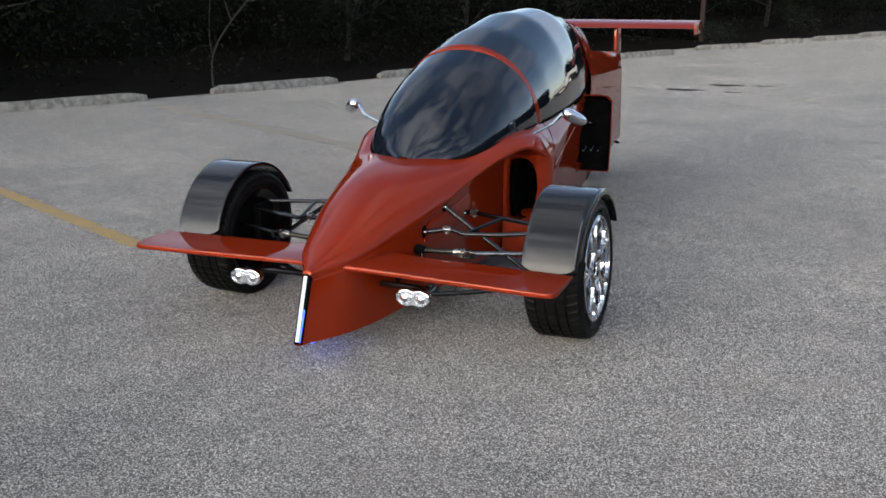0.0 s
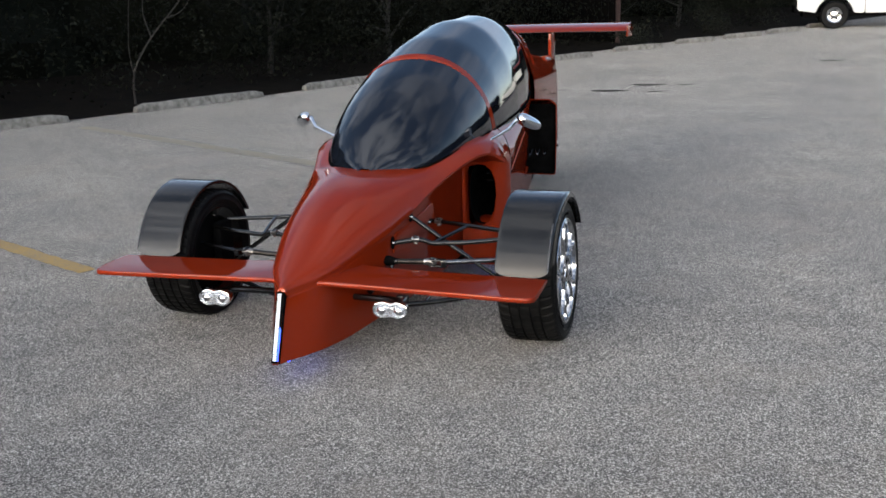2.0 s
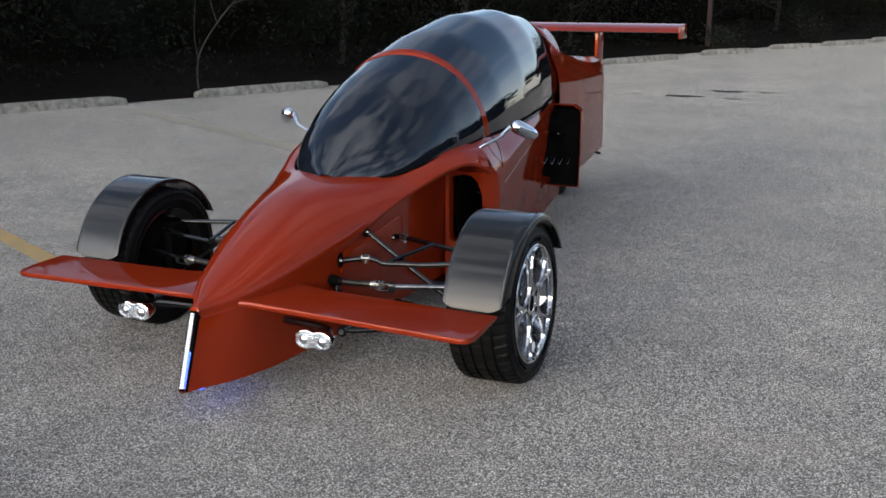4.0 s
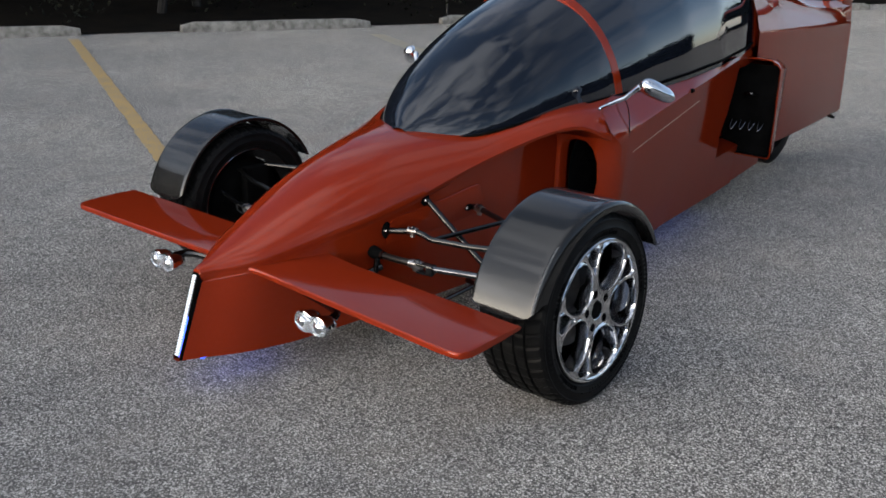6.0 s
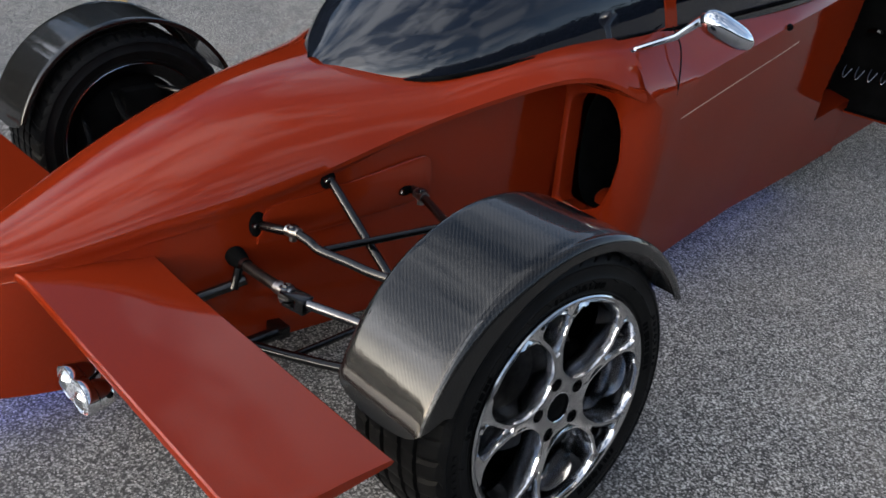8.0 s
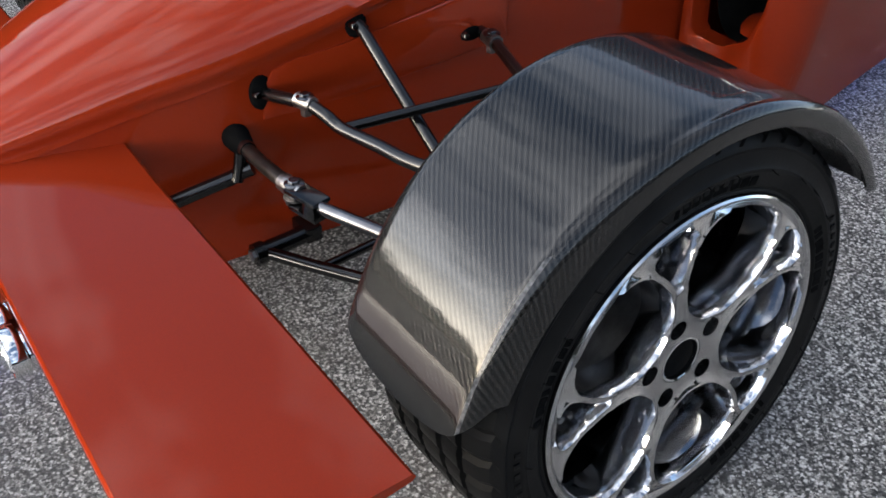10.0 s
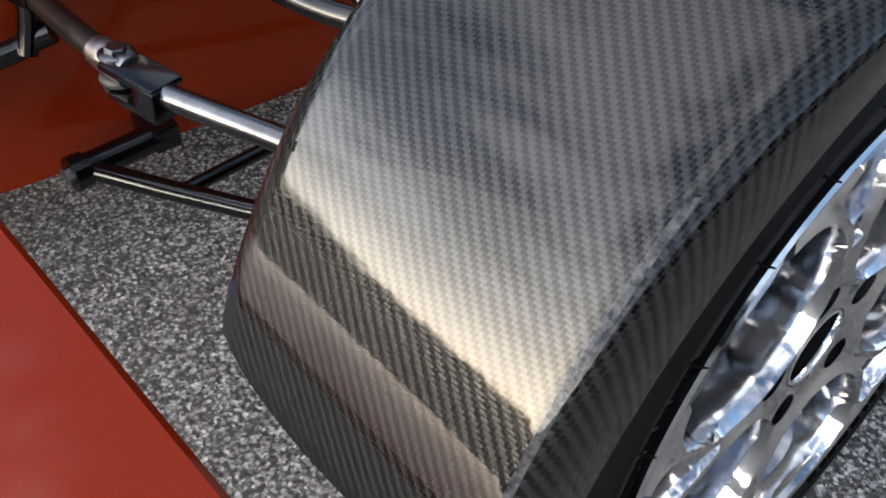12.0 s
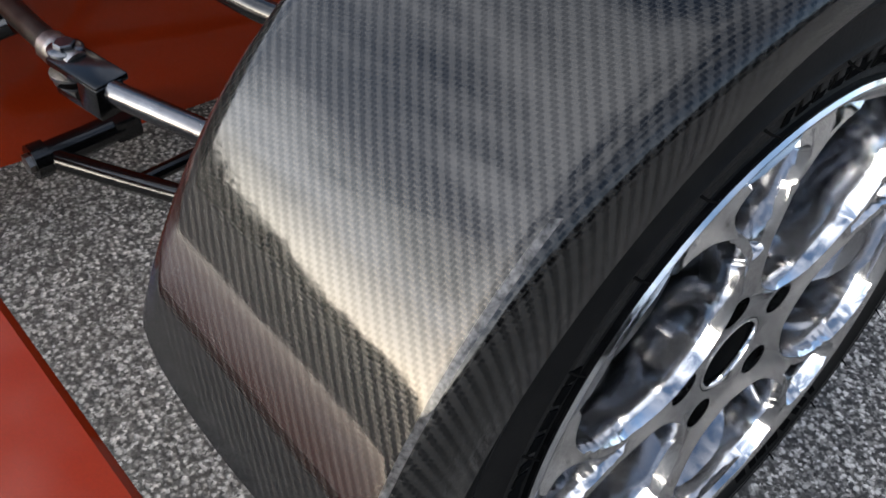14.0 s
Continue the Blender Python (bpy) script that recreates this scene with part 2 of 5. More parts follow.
worn_through = ramp(YELLOW, noise_of(YELLOW, vy, 120.0, 5, 0.7), [(0.48, 0.0), (0.66, 1.0)])
old = shader(YELLOW).inputs["Base Color"].links[0].from_socket
link(YELLOW, mix(YELLOW, worn_through, old, (0.17, 0.16, 0.15)), shader(YELLOW).inputs["Base Color"])
FAINT_YELLOW = worn("nearly_worn_yellow_paint", (0.27, 0.235, 0.17), (0.24, 0.22, 0.185), 0.85, 0.0, 5.0, 0.0, 0.5)
OIL = worn("oil_stain", (0.03, 0.028, 0.026), (0.06, 0.057, 0.052), 0.95, 0.0, 9.0)
shader(OIL).inputs["Specular IOR Level"].default_value = 0.05
# Leaf-litter soil, with the shade under the brush put into its near-black colour.
SOIL = worn("shade_dark_leaf_litter", (0.009, 0.007, 0.005), (0.004, 0.0035, 0.003), 0.95, 0.0, 3.0, 0.0, 0.8)
POST = worn("red_brown_paint", (0.03, 0.014, 0.012), (0.02, 0.011, 0.009), 0.9, 0.0, 6.0)
# Trunk and board colours are darkened to carry the brush's shade.
DARK_BARK = worn("shade_dark_bark", (0.012, 0.0105, 0.009), (0.006, 0.005, 0.0045), 0.95, 0.0, 7.0, 0.0, 0.8)
DARK_BOARD = worn("shade_dark_weathered_board", (0.0015, 0.0015, 0.0015), (0.003, 0.0027, 0.0024), 0.95, 0.0, 8.0)
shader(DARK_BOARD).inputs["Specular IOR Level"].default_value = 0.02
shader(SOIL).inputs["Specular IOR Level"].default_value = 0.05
SCRATCH = worn("bared_primer_scratch", (0.62, 0.36, 0.26), (0.5, 0.28, 0.2), 0.6, 0.0, 40.0)
BARK = worn("grey_bark", (0.03, 0.027, 0.023), (0.012, 0.01, 0.009), 0.9, 0.0, 7.0, 0.0, 0.8)
WHITE = worn("white_car_paint", (0.72, 0.72, 0.7), (0.62, 0.62, 0.6), 0.3, 0.0, 2.0, 1.0)
LENS = material("clear_lens", (0.9, 0.92, 0.95), 0.03, 0.0, 0.0, 0.03, 1.5)
shader(LENS).inputs["Transmission Weight"].default_value = 0.85
WHITE_LED = material("white_led", (0.75, 0.77, 0.82), 0.3)
shader(WHITE_LED).inputs["Emission Color"].default_value = (0.92, 0.96, 1.0, 1)
shader(WHITE_LED).inputs["Emission Strength"].default_value = 0.3
BULB = material("lit_bulb", (0.95, 0.95, 0.95), 0.3)
shader(BULB).inputs["Emission Color"].default_value = (1, 0.98, 0.94, 1)
shader(BULB).inputs["Emission Strength"].default_value = 1.1
BLUE_LED = material("blue_led", (0.05, 0.12, 0.8), 0.3)
shader(BLUE_LED).inputs["Emission Color"].default_value = (0.03, 0.1, 1.0, 1)
shader(BLUE_LED).inputs["Emission Strength"].default_value = 2.2


def foliage(name, a, b):
    m = material(name, a, 0.8)
    shader(m).inputs["Specular IOR Level"].default_value = 0.08
    geo = node(m, "ShaderNodeNewGeometry")
    tone = mix(m, geo.outputs["Random Per Island"], a, b)
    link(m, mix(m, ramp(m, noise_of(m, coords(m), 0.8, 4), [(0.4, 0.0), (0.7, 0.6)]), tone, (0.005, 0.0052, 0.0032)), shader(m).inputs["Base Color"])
    return m


# Near-black leaf colour: the deep shade among the woods is put into it.
LEAF = foliage("shade_dark_leaves", (0.002, 0.0028, 0.0014), (0.007, 0.0085, 0.005))
LEAF_GREY = foliage("grey_green_leaves", (0.008, 0.0095, 0.0065), (0.02, 0.022, 0.016))

# ---- building helpers ----


def mesh_of(name, bm, smooth=35):
    me = bpy.data.meshes.new(name)
    bm.to_mesh(me)
    bm.free()
    if smooth:
        me.shade_smooth()
        me.set_sharp_from_angle(angle=radians(smooth))
    return me


def part(name, bm, mat, parent, label="", smooth=35):
    ob = new(name, mesh_of(name, bm, smooth))
    ob.data.materials.append(mat)
    ob.parent = parent
    if label:
        tagged(ob, label)
    return ob


def thing(name, label, category, group="", at=(0, 0, 0), kind=""):
    ob = new(name)
    ob.location = at
    return tagged(ob, label, category, group, kind)


def flip(bm):
    bmesh.ops.recalc_face_normals(bm, faces=bm.faces)
    return bm


def box(bm, lo, hi, bevel=0.0, turn=None):
    made = bmesh.ops.create_cube(bm, size=1)["verts"]
    mid, size = (Vector(lo) + Vector(hi)) / 2, Vector(hi) - Vector(lo)
    m = Matrix.Translation(mid) @ (turn or Matrix()) @ Matrix.Diagonal((*size, 1))
    bmesh.ops.transform(bm, matrix=m, verts=made)
    if bevel:
        edges = list({e for v in made for e in v.link_edges})
        bmesh.ops.bevel(bm, geom=edges, offset=bevel, segments=2, affect="EDGES", profile=0.6)
    return bm


def loft(bm, rings, closed=False, caps=(False, False)):
    """A skin over rows of points; closed: each row is a loop."""
    rows = [[bm.verts.new(p) for p in ring] for ring in rings]
    n = len(rows[0])
    for a, b in zip(rows, rows[1:]):
        for i in range(n if closed else n - 1):
            j = (i + 1) % n
            bm.faces.new((a[i], a[j], b[j], b[i]))
    for row, want in ((rows[0], caps[0]), (rows[-1], caps[1])):
        if want:
            bm.faces.new(row)
    return rows


def tube(bm, points, radius, sides=12, caps=True):
    pts = [Vector(p) for p in points]
    radii = radius if isinstance(radius, (list, tuple)) else [radius] * len(pts)
    up = None
    rings = []
    for i, p in enumerate(pts):
        d = (pts[min(i + 1, len(pts) - 1)] - pts[max(i - 1, 0)]).normalized()
        if up is None:
            up = d.orthogonal().normalized()
        side = d.cross(up).normalized()
        up = side.cross(d).normalized()
        rings.append([p + radii[i] * (math.cos(a) * side + math.sin(a) * up) for a in (2 * math.pi * k / sides for k in range(sides))])
    loft(bm, rings, True, (caps, caps))
    return bm


def bent(points, steps=6):
    """A smooth line through the points."""
    pts = [Vector(p) for p in points]
    out = []
    for i in range(len(pts) - 1):
        p0, p1, p2, p3 = pts[max(i - 1, 0)], pts[i], pts[i + 1], pts[min(i + 2, len(pts) - 1)]
        for k in range(steps):
            t = k / steps
            out.append(0.5 * (2 * p1 + (p2 - p0) * t + (2 * p0 - 5 * p1 + 4 * p2 - p3) * t * t + (3 * p1 - p0 - 3 * p2 + p3) * t**3))
    return out + [pts[-1]]


def spin(bm, profile, sides=64, closed_profile=True):
    """A solid of revolution round the x axis from (x, r) pairs."""
    rings = [[(x, r * math.sin(a), r * math.cos(a)) for x, r in profile] for a in (2 * math.pi * k / sides for k in range(sides))]
    rows = [[bm.verts.new(p) for p in ring] for ring in rings]
    n = len(profile)
    for i in range(sides):
        a, b = rows[i], rows[(i + 1) % sides]
        for k in range(n if closed_profile else n - 1):
            j = (k + 1) % n
            bm.faces.new((a[k], a[j], b[j], b[k]))
    return bm


def disc(bm, x, r, sides=32, r0=0.0, centre=(0, 0)):
    ring = [bm.verts.new((x, centre[0] + r * math.sin(2 * math.pi * k / sides), centre[1] + r * math.cos(2 * math.pi * k / sides))) for k in range(sides)]
    bm.faces.new(ring)
    return bm


def smoothed(y, ys, vs, reach=0.07):
    return float(np.mean([np.interp(y + d, ys, vs) for d in np.linspace(-reach, reach, 7)]))


def shell(bm, thick):
    """Gives an open skin its thickness."""
    bmesh.ops.recalc_face_normals(bm, faces=bm.faces)
    bmesh.ops.solidify(bm, geom=bm.faces[:], thickness=thick)
    return bm


MIRROR = Matrix.Diagonal((-1, 1, 1, 1))


def side_of(bm, sign):
    """Mirrors a mesh to the other flank where sign is -1."""
    if sign < 0:
        bmesh.ops.transform(bm, matrix=MIRROR, verts=bm.verts)
        bmesh.ops.reverse_faces(bm, faces=bm.faces)
    return bm

# ---- ground ----


def ground_z(y):
    return 0.0 if y < 8 else 0.0016 * (y - 8) ** 2 if y < 20 else 0.2304 + 0.0384 * (y - 20) if y < 34 else 0.768


def lie(y):
    return ground_z(y)


bm = bmesh.new()
xs = np.concatenate([np.linspace(-600, -30, 8), np.linspace(-24, 40, 33), np.linspace(50, 600, 8)])
ys = np.concatenate([np.linspace(-600, -20, 8), np.linspace(-14, 40, 55), np.linspace(50, 600, 8)])
loft(bm, [[(x, y, ground_z(y)) for x in xs] for y in ys])
flip(bm)
ground = part("ground", bm, ASPHALT, None)
tagged(ground, "grey worn asphalt parking lot with exposed light aggregate", "ground", kind="structure")

# the row of wheel stops and the line they follow
STOPS = [((-8.55, 4.9), (-7.6, 7.4)), ((-7.28, 8.6), (-6.4, 11.0)), ((-6.1, 12.1), (-5.25, 14.3)), ((-4.85, 14.9), (-3.7, 16.6)), ((-3.2, 17.3), (-1.95, 19.2)),
         ((-1.55, 20.4), (-0.52, 21.4)), ((-0.2, 22.4), (0.71, 23.3)), ((0.98, 23.9), (1.92, 24.9)), ((2.14, 25.6), (2.97, 26.6)), ((3.3, 27.6), (4.2, 28.6)), ((-9.9, 1.2), (-8.95, 3.7))]


def wheel_stop(a, b):
    a, b = Vector((*a, 0)), Vector((*b, 0))
    length = (b - a).length
    bm = bmesh.new()
    prof = [(-0.085, 0.0), (-0.08, 0.05), (-0.055, 0.125), (0.055, 0.125), (0.08, 0.05), (0.085, 0.0)]
    n = 14
    rings = []
    for k in range(n + 1):
        s = length * k / n
        ease = min(1.0, min(s, length - s) / 0.12 + 0.35)
        rings.append([(s, y * (0.8 + 0.2 * ease) + random.uniform(-0.004, 0.004), z * (1 if ease >= 1 else 0.55 + 0.4 * ease) + (random.uniform(-0.006, 0.004) if z else 0)) for y, z in prof])
    loft(bm, rings, True, (True, True))
    flip(bm)
    ob = part("wheel_stop", bm, CONCRETE, None)
    z0, z1 = lie(a.y), lie(b.y)
    ob.matrix_world = Matrix.Translation((a.x, a.y, z0)) @ Matrix.Rotation(math.atan2(b.y - a.y, b.x - a.x), 4, "Z") @ Matrix.Rotation(-math.atan2(z1 - z0, length), 4, "Y")
    tagged(ob, "weathered pale concrete wheel stop on the asphalt edge", "wheel stop", "wheel stops along the lot edge")
    return ob


for a, b in STOPS:
    wheel_stop(a, b)


def painted_line(a, b, width, mat=None):
    a, b = Vector((*a, 0)), Vector((*b, 0))
    d = (b - a).normalized()
    s = Vector((-d.y, d.x, 0)) * width / 2
    bm = bmesh.new()
    n = 90
    rng = random.Random(round(a.x * 100))
    rings = []
    for k in range(n + 1):
        p = a.lerp(b, k / n)
        w1, w2 = 1 + rng.uniform(-0.16, 0.08), 1 + rng.uniform(-0.16, 0.08)
        rings.append([(q.x, q.y, lie(q.y) + 0.004) for q in (p + s * w1, p, p - s * w2)])
    loft(bm, rings)
    flip(bm)
    ob = part("parking_line", bm, mat or YELLOW, None)
    tagged(ob, "faded worn yellow parking line on asphalt", "road marking", "parking lines", "structure")


painted_line((-1.95, 0.5), (-8.6, 3.42), 0.12)
painted_line((-2.2, 4.36), (-6.9, 6.85), 0.2, FAINT_YELLOW)


def stain(x, y, rx, ry, name="oil_stain"):
    bm = bmesh.new()
    rng = random.Random(int(1000 * (x + 7 * y)))
    ring = []
    for k in range(28):
        a = 2 * math.pi * k / 28
        r = 1 + 0.16 * math.sin(3 * a + rng.random()) + rng.uniform(-0.1, 0.1)
        yy = y + ry * r * math.sin(a)
        ring.append(bm.verts.new((x + rx * r * math.cos(a), yy, lie(yy) + 0.005)))
    bm.faces.new(ring)
    ob = part(name, flip(bm), OIL, None)
    tagged(ob, "dark oily drip stain on the grey asphalt", "stain", "oil stains", "structure")


for x, y, rx, ry in ((-0.52, 12.02, 0.32, 0.16), (0.03, 13.0, 0.28, 0.15), (0.26, 11.9, 0.14, 0.07), (0.66, 13.05, 0.16, 0.08), (-1.28, 12.1, 0.12, 0.05), (3.3, 17.6, 0.25, 0.12)):
    stain(x, y, rx, ry)

# ---- brush and trees behind the stops ----
KERB_DIR = Vector((0.33, 0.944, 0)).normalized()
KERB_OUT = Vector((-KERB_DIR.y, KERB_DIR.x, 0))
KERB_0 = Vector((-7.6, 7.4, 0))
KERB_FAR = Vector((0.55, 0.835, 0)).normalized()


def leaf_mass(name, centres, size, mat, parent=None, per=26, spread=0.3, seed=1):
    """Many small bent leaves round the given centres, in one mesh."""
    rng = np.random.default_rng(seed)
    c = np.repeat(np.array(centres, float), per, axis=0)
    n = len(c)
    c = c + rng.normal(0, spread, (n, 3)) * (1, 1, 0.8)
    d = rng.normal(0, 1, (n, 3))
    d /= np.linalg.norm(d, axis=1)[:, None]
    e = np.cross(d, rng.normal(0, 1, (n, 3)))
    e /= np.linalg.norm(e, axis=1)[:, None]
    nrm = np.cross(d, e)
    s = size * rng.uniform(0.6, 1.5, (n, 1))
    verts = np.stack([c - d * s, c + e * s * 0.42 + nrm * s * 0.12, c + d * s, c - e * s * 0.42 + nrm * s * 0.12], 1).reshape(-1, 3)
    verts[:, 2] = np.maximum(verts[:, 2], 0.02)
    faces = np.arange(4 * n).reshape(-1, 4)
    me = bpy.data.meshes.new(name)
    me.from_pydata(verts.tolist(), [], faces.tolist())
    me.materials.append(mat)
    ob = new(name, me)
    ob.parent = parent
    return ob


def along(s, out, z=0.0):
    p = KERB_0 + KERB_DIR * min(s, 10.0) + KERB_FAR * max(s - 10.0, 0.0) + KERB_OUT * out
    return Vector((p.x, p.y, lie(p.y) + z))


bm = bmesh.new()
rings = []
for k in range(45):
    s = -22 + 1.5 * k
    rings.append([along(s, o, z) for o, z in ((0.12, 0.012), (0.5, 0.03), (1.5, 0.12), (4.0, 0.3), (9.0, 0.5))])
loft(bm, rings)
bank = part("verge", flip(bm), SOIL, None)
tagged(bank, "leaf-littered soil verge with the brush's shade in its colour", "ground", kind="structure")



def rise(s):
    """The woods grow taller towards the near end of the lot."""
    return 4.0 * min(1.0, max(0.0, (3.0 - s) / 9.0))


rng = random.Random(5)
# Sheet behind the leaves, coloured as the shaded depth of the woods.
bm = bmesh.new()
rings = []
for k in range(90):
    s = -24 + 0.8 * k
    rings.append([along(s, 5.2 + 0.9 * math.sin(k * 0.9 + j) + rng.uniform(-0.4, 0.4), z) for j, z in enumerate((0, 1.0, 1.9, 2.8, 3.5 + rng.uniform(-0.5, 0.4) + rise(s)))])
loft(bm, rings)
tagged(part("backdrop", flip(bm), LEAF, None), "backdrop sheet of dense woodland, its deep shade in the colour", "woods", kind="structure")

centres = []
for k in range(900):
    s, o = rng.uniform(-22, 42), rng.uniform(0.9, 4.8)
    centres.append(along(s, o, rng.uniform(0.1, 1.0) * (min(3.7, 0.8 + 1.0 * o) + rise(s))))
tagged(leaf_mass("undergrowth", centres, 0.045, LEAF, None, 90, 0.36, 3), "dense green undergrowth behind the wheel stops, shade-dark in its colour", "brush", kind="stuff")
centres = [along(rng.uniform(-20, 40), rng.uniform(0.75, 1.8), rng.uniform(0.1, 1.5)) for _ in range(150)]
tagged(leaf_mass("low_scrub", centres, 0.034, LEAF_GREY, None, 60, 0.24, 4), "sparse grey-green scrub at the asphalt edge", "brush", kind="stuff")


def tree(s, out, height, lean, seed):
    rng = random.Random(seed)
    foot = along(s, out)
    ob = thing("tree", "slender grey-barked tree with dark leaves in the brush", "tree", "trees behind the lot", foot)
    bm = bmesh.new()
    top = Vector((lean[0] * height, lean[1] * height, height * 0.9))
    line = bent([(0, 0, -0.05), (top.x * 0.2 + rng.uniform(-0.1, 0.1), top.y * 0.2, height * 0.25), (top.x * 0.55, top.y * 0.5 + rng.uniform(-0.15, 0.15), height * 0.55), top], 5)
    tube(bm, line, [0.075 * (1 - 0.8 * k / (len(line) - 1)) for k in range(len(line))], 8)
    tips = [top]
    for k in range(7):
        a = line[4 + k % (len(line) - 5)]
        ang = rng.uniform(0, 2 * math.pi)
        reach = rng.uniform(0.7, 1.7)
        tip = a + Vector((math.cos(ang) * reach, math.sin(ang) * reach, rng.uniform(0.3, 1.4)))
        mid = a.lerp(tip, 0.5) + Vector((0, 0, rng.uniform(-0.15, 0.2)))
        limb = bent([a, mid, tip], 4)
        tube(bm, limb, [0.032 * (1 - 0.75 * i / (len(limb) - 1)) for i in range(len(limb))], 6)
        tips += [tip, mid]
    part("trunk", bm, DARK_BARK, ob, "bare trunk with forking limbs, the brush's shade in its colour")
    leaves = [t + Vector((rng.gauss(0, 0.5), rng.gauss(0, 0.5), rng.gauss(0.3, 0.4))) for t in tips for _ in range(4)]
    leaf_mass("crown", leaves, 0.05, LEAF, ob, 60, 0.35, seed)


for k, (s, o, h, lean) in enumerate(((-2.6, 1.5, 3.1, (0.08, 0.25)), (-1.9, 2.0, 3.3, (-0.05, -0.1)), (6.0, 2.2, 3.4, (0.1, 0)), (9.5, 1.8, 3.2, (-0.06, 0.1)),
                                     (13, 2.2, 3.5, (0, 0.05)), (17, 2.0, 3.6, (0.1, -0.1)), (21, 2.4, 4.0, (0, 0)), (-7, 2.0, 3.2, (0.06, -0.05)), (-12, 2.4, 3.4, (0, 0.1)))):
    tree(s, o, h, lean, 40 + k)



def sapling(s, out):
    """A thin bare stem that forks and leans."""
    ob = thing("sapling", "thin pale bare sapling leaning out of the dark brush", "tree", "", along(s, out))
    bm = bmesh.new()
    tube(bm, bent([(0, 0, -0.05), (0.03, 0, 0.55), (0.28, 0.2, 1.1), (0.75, 0.5, 1.75), (1.0, 0.7, 2.3)], 5), [0.02 - 0.0006 * k for k in range(21)], 7)
    part("stem", bm, BARK, ob)
    for pts in ([(0.03, 0, 0.5), (-0.02, 0, 1.0), (0.08, 0.05, 2.0)], [(0.28, 0.2, 1.1), (0.2, 0.15, 1.5), (0.24, 0.2, 1.9)], [(0.5, 0.35, 1.4), (0.75, 0.4, 1.5), (0.9, 0.5, 1.75)]):
        bm = bmesh.new()
        tube(bm, bent(pts, 4), [0.011 - 0.0008 * k for k in range(9)], 6)
        part("branch", bm, BARK, ob)


sapling(1.75, 0.8)
for x, y, h, mat, seed in ((-1.2, 21.2, 0.55, LEAF_GREY, 71), (0.6, 25.2, 0.75, LEAF_GREY, 72)):
    c = [(x + random.uniform(-0.35, 0.35), y + random.uniform(-0.3, 0.3), lie(y) + random.uniform(0.1, h)) for _ in range(9)]
    tagged(leaf_mass("shrub", c, 0.035, mat, None, 90, 0.16, seed), "small grey-green shrub beside the wheel stops", "shrub", "shrubs by the wheel stops")

# dark board fence with a red-brown corner post, half hidden in the brush
fence = thing("fence", "tall dark board fence with a red-brown corner post in the brush", "fence", "", (-1.72, 22.3, lie(22.3)))
bm = bmesh.new()
box(bm, (-0.055, -0.055, 0), (0.055, 0.055, 2.7), 0.01)
part("post", bm, POST, fence, "red-brown painted corner post")
for k in range(20):
    bm = bmesh.new()
    box(bm, (-0.065 - 0.19 * (k + 1), 0.0, 0.05), (-0.07 - 0.19 * k, 0.024, 2.62), 0.004)
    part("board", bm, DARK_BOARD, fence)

# woods on the other sides of the lot
rng = random.Random(11)
centres = []
for k in range(3600):
    a = rng.uniform(-2.8, 1.25)
    back = min(1.0, max(0.0, (-a - 0.7) / 0.5)) * min(1.0, max(0.0, (a + 2.4) / 0.25))
    r = 34 + 50 * back + rng.uniform(0, 7)
    h = (7.6 - 4.8 * back) * (1 - 0.5 * min(1.0, max(0.0, (a - 0.5) / 0.6))) + 0.5 * math.sin(a * 7) + 0.3 * math.sin(a * 17 + 1)
    centres.append((r * math.cos(a) + 4, r * math.sin(a) + 6, rng.uniform(0.0, 1.0) * h))
# Backing sheet in the same shade-dark colour, filling the depth behind the leaves.
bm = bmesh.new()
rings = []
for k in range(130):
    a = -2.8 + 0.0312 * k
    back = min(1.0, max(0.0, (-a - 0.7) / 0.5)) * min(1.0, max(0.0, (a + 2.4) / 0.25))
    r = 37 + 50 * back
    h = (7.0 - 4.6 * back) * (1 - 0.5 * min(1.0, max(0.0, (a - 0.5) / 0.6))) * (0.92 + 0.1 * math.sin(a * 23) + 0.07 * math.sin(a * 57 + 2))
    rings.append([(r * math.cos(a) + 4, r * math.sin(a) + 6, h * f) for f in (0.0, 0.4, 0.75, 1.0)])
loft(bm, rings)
tagged(part("backdrop", bm, LEAF, None), "backing sheet of the woods round the lot, coloured as their shade", "woods", kind="structure")
tagged(leaf_mass("far_woods", centres, 0.34, LEAF, None, 24, 0.6, 8), "belt of woods round the parking lot, shade-dark in its colour", "woods", kind="stuff")

# ---- the car: x across, y from nose to tail, front axle near y = 0 ----
car = thing("car", "burnt-orange metallic open-wheel kit car with tinted bubble canopy", "car")
AXLE_Y, AXLE_Z, TYRE_R = 0.016, 0.308, 0.316

HY = [-0.78, -0.65, -0.5, -0.38, -0.26, -0.13, 0.0, 0.135, 0.3, 0.45, 0.58, 0.68, 0.78]
HOOD = {
    "zt": [0.398, 0.455, 0.525, 0.58, 0.63, 0.672, 0.70, 0.718, 0.735, 0.768, 0.792, 0.806, 0.812],
    "xc": [0.006, 0.112, 0.168, 0.208, 0.246, 0.272, 0.298, 0.318, 0.352, 0.40, 0.447, 0.492, 0.53],
    "zc": [0.385, 0.41, 0.447, 0.48, 0.503, 0.536, 0.575, 0.618, 0.665, 0.708, 0.738, 0.733, 0.665],
    "xw": [0.004, 0.109, 0.162, 0.20, 0.236, 0.26, 0.28, 0.288, 0.292, 0.294, 0.296, 0.298, 0.30],
}


def hood_at(key, y):
    return smoothed(y, HY, HOOD[key], 0.06)


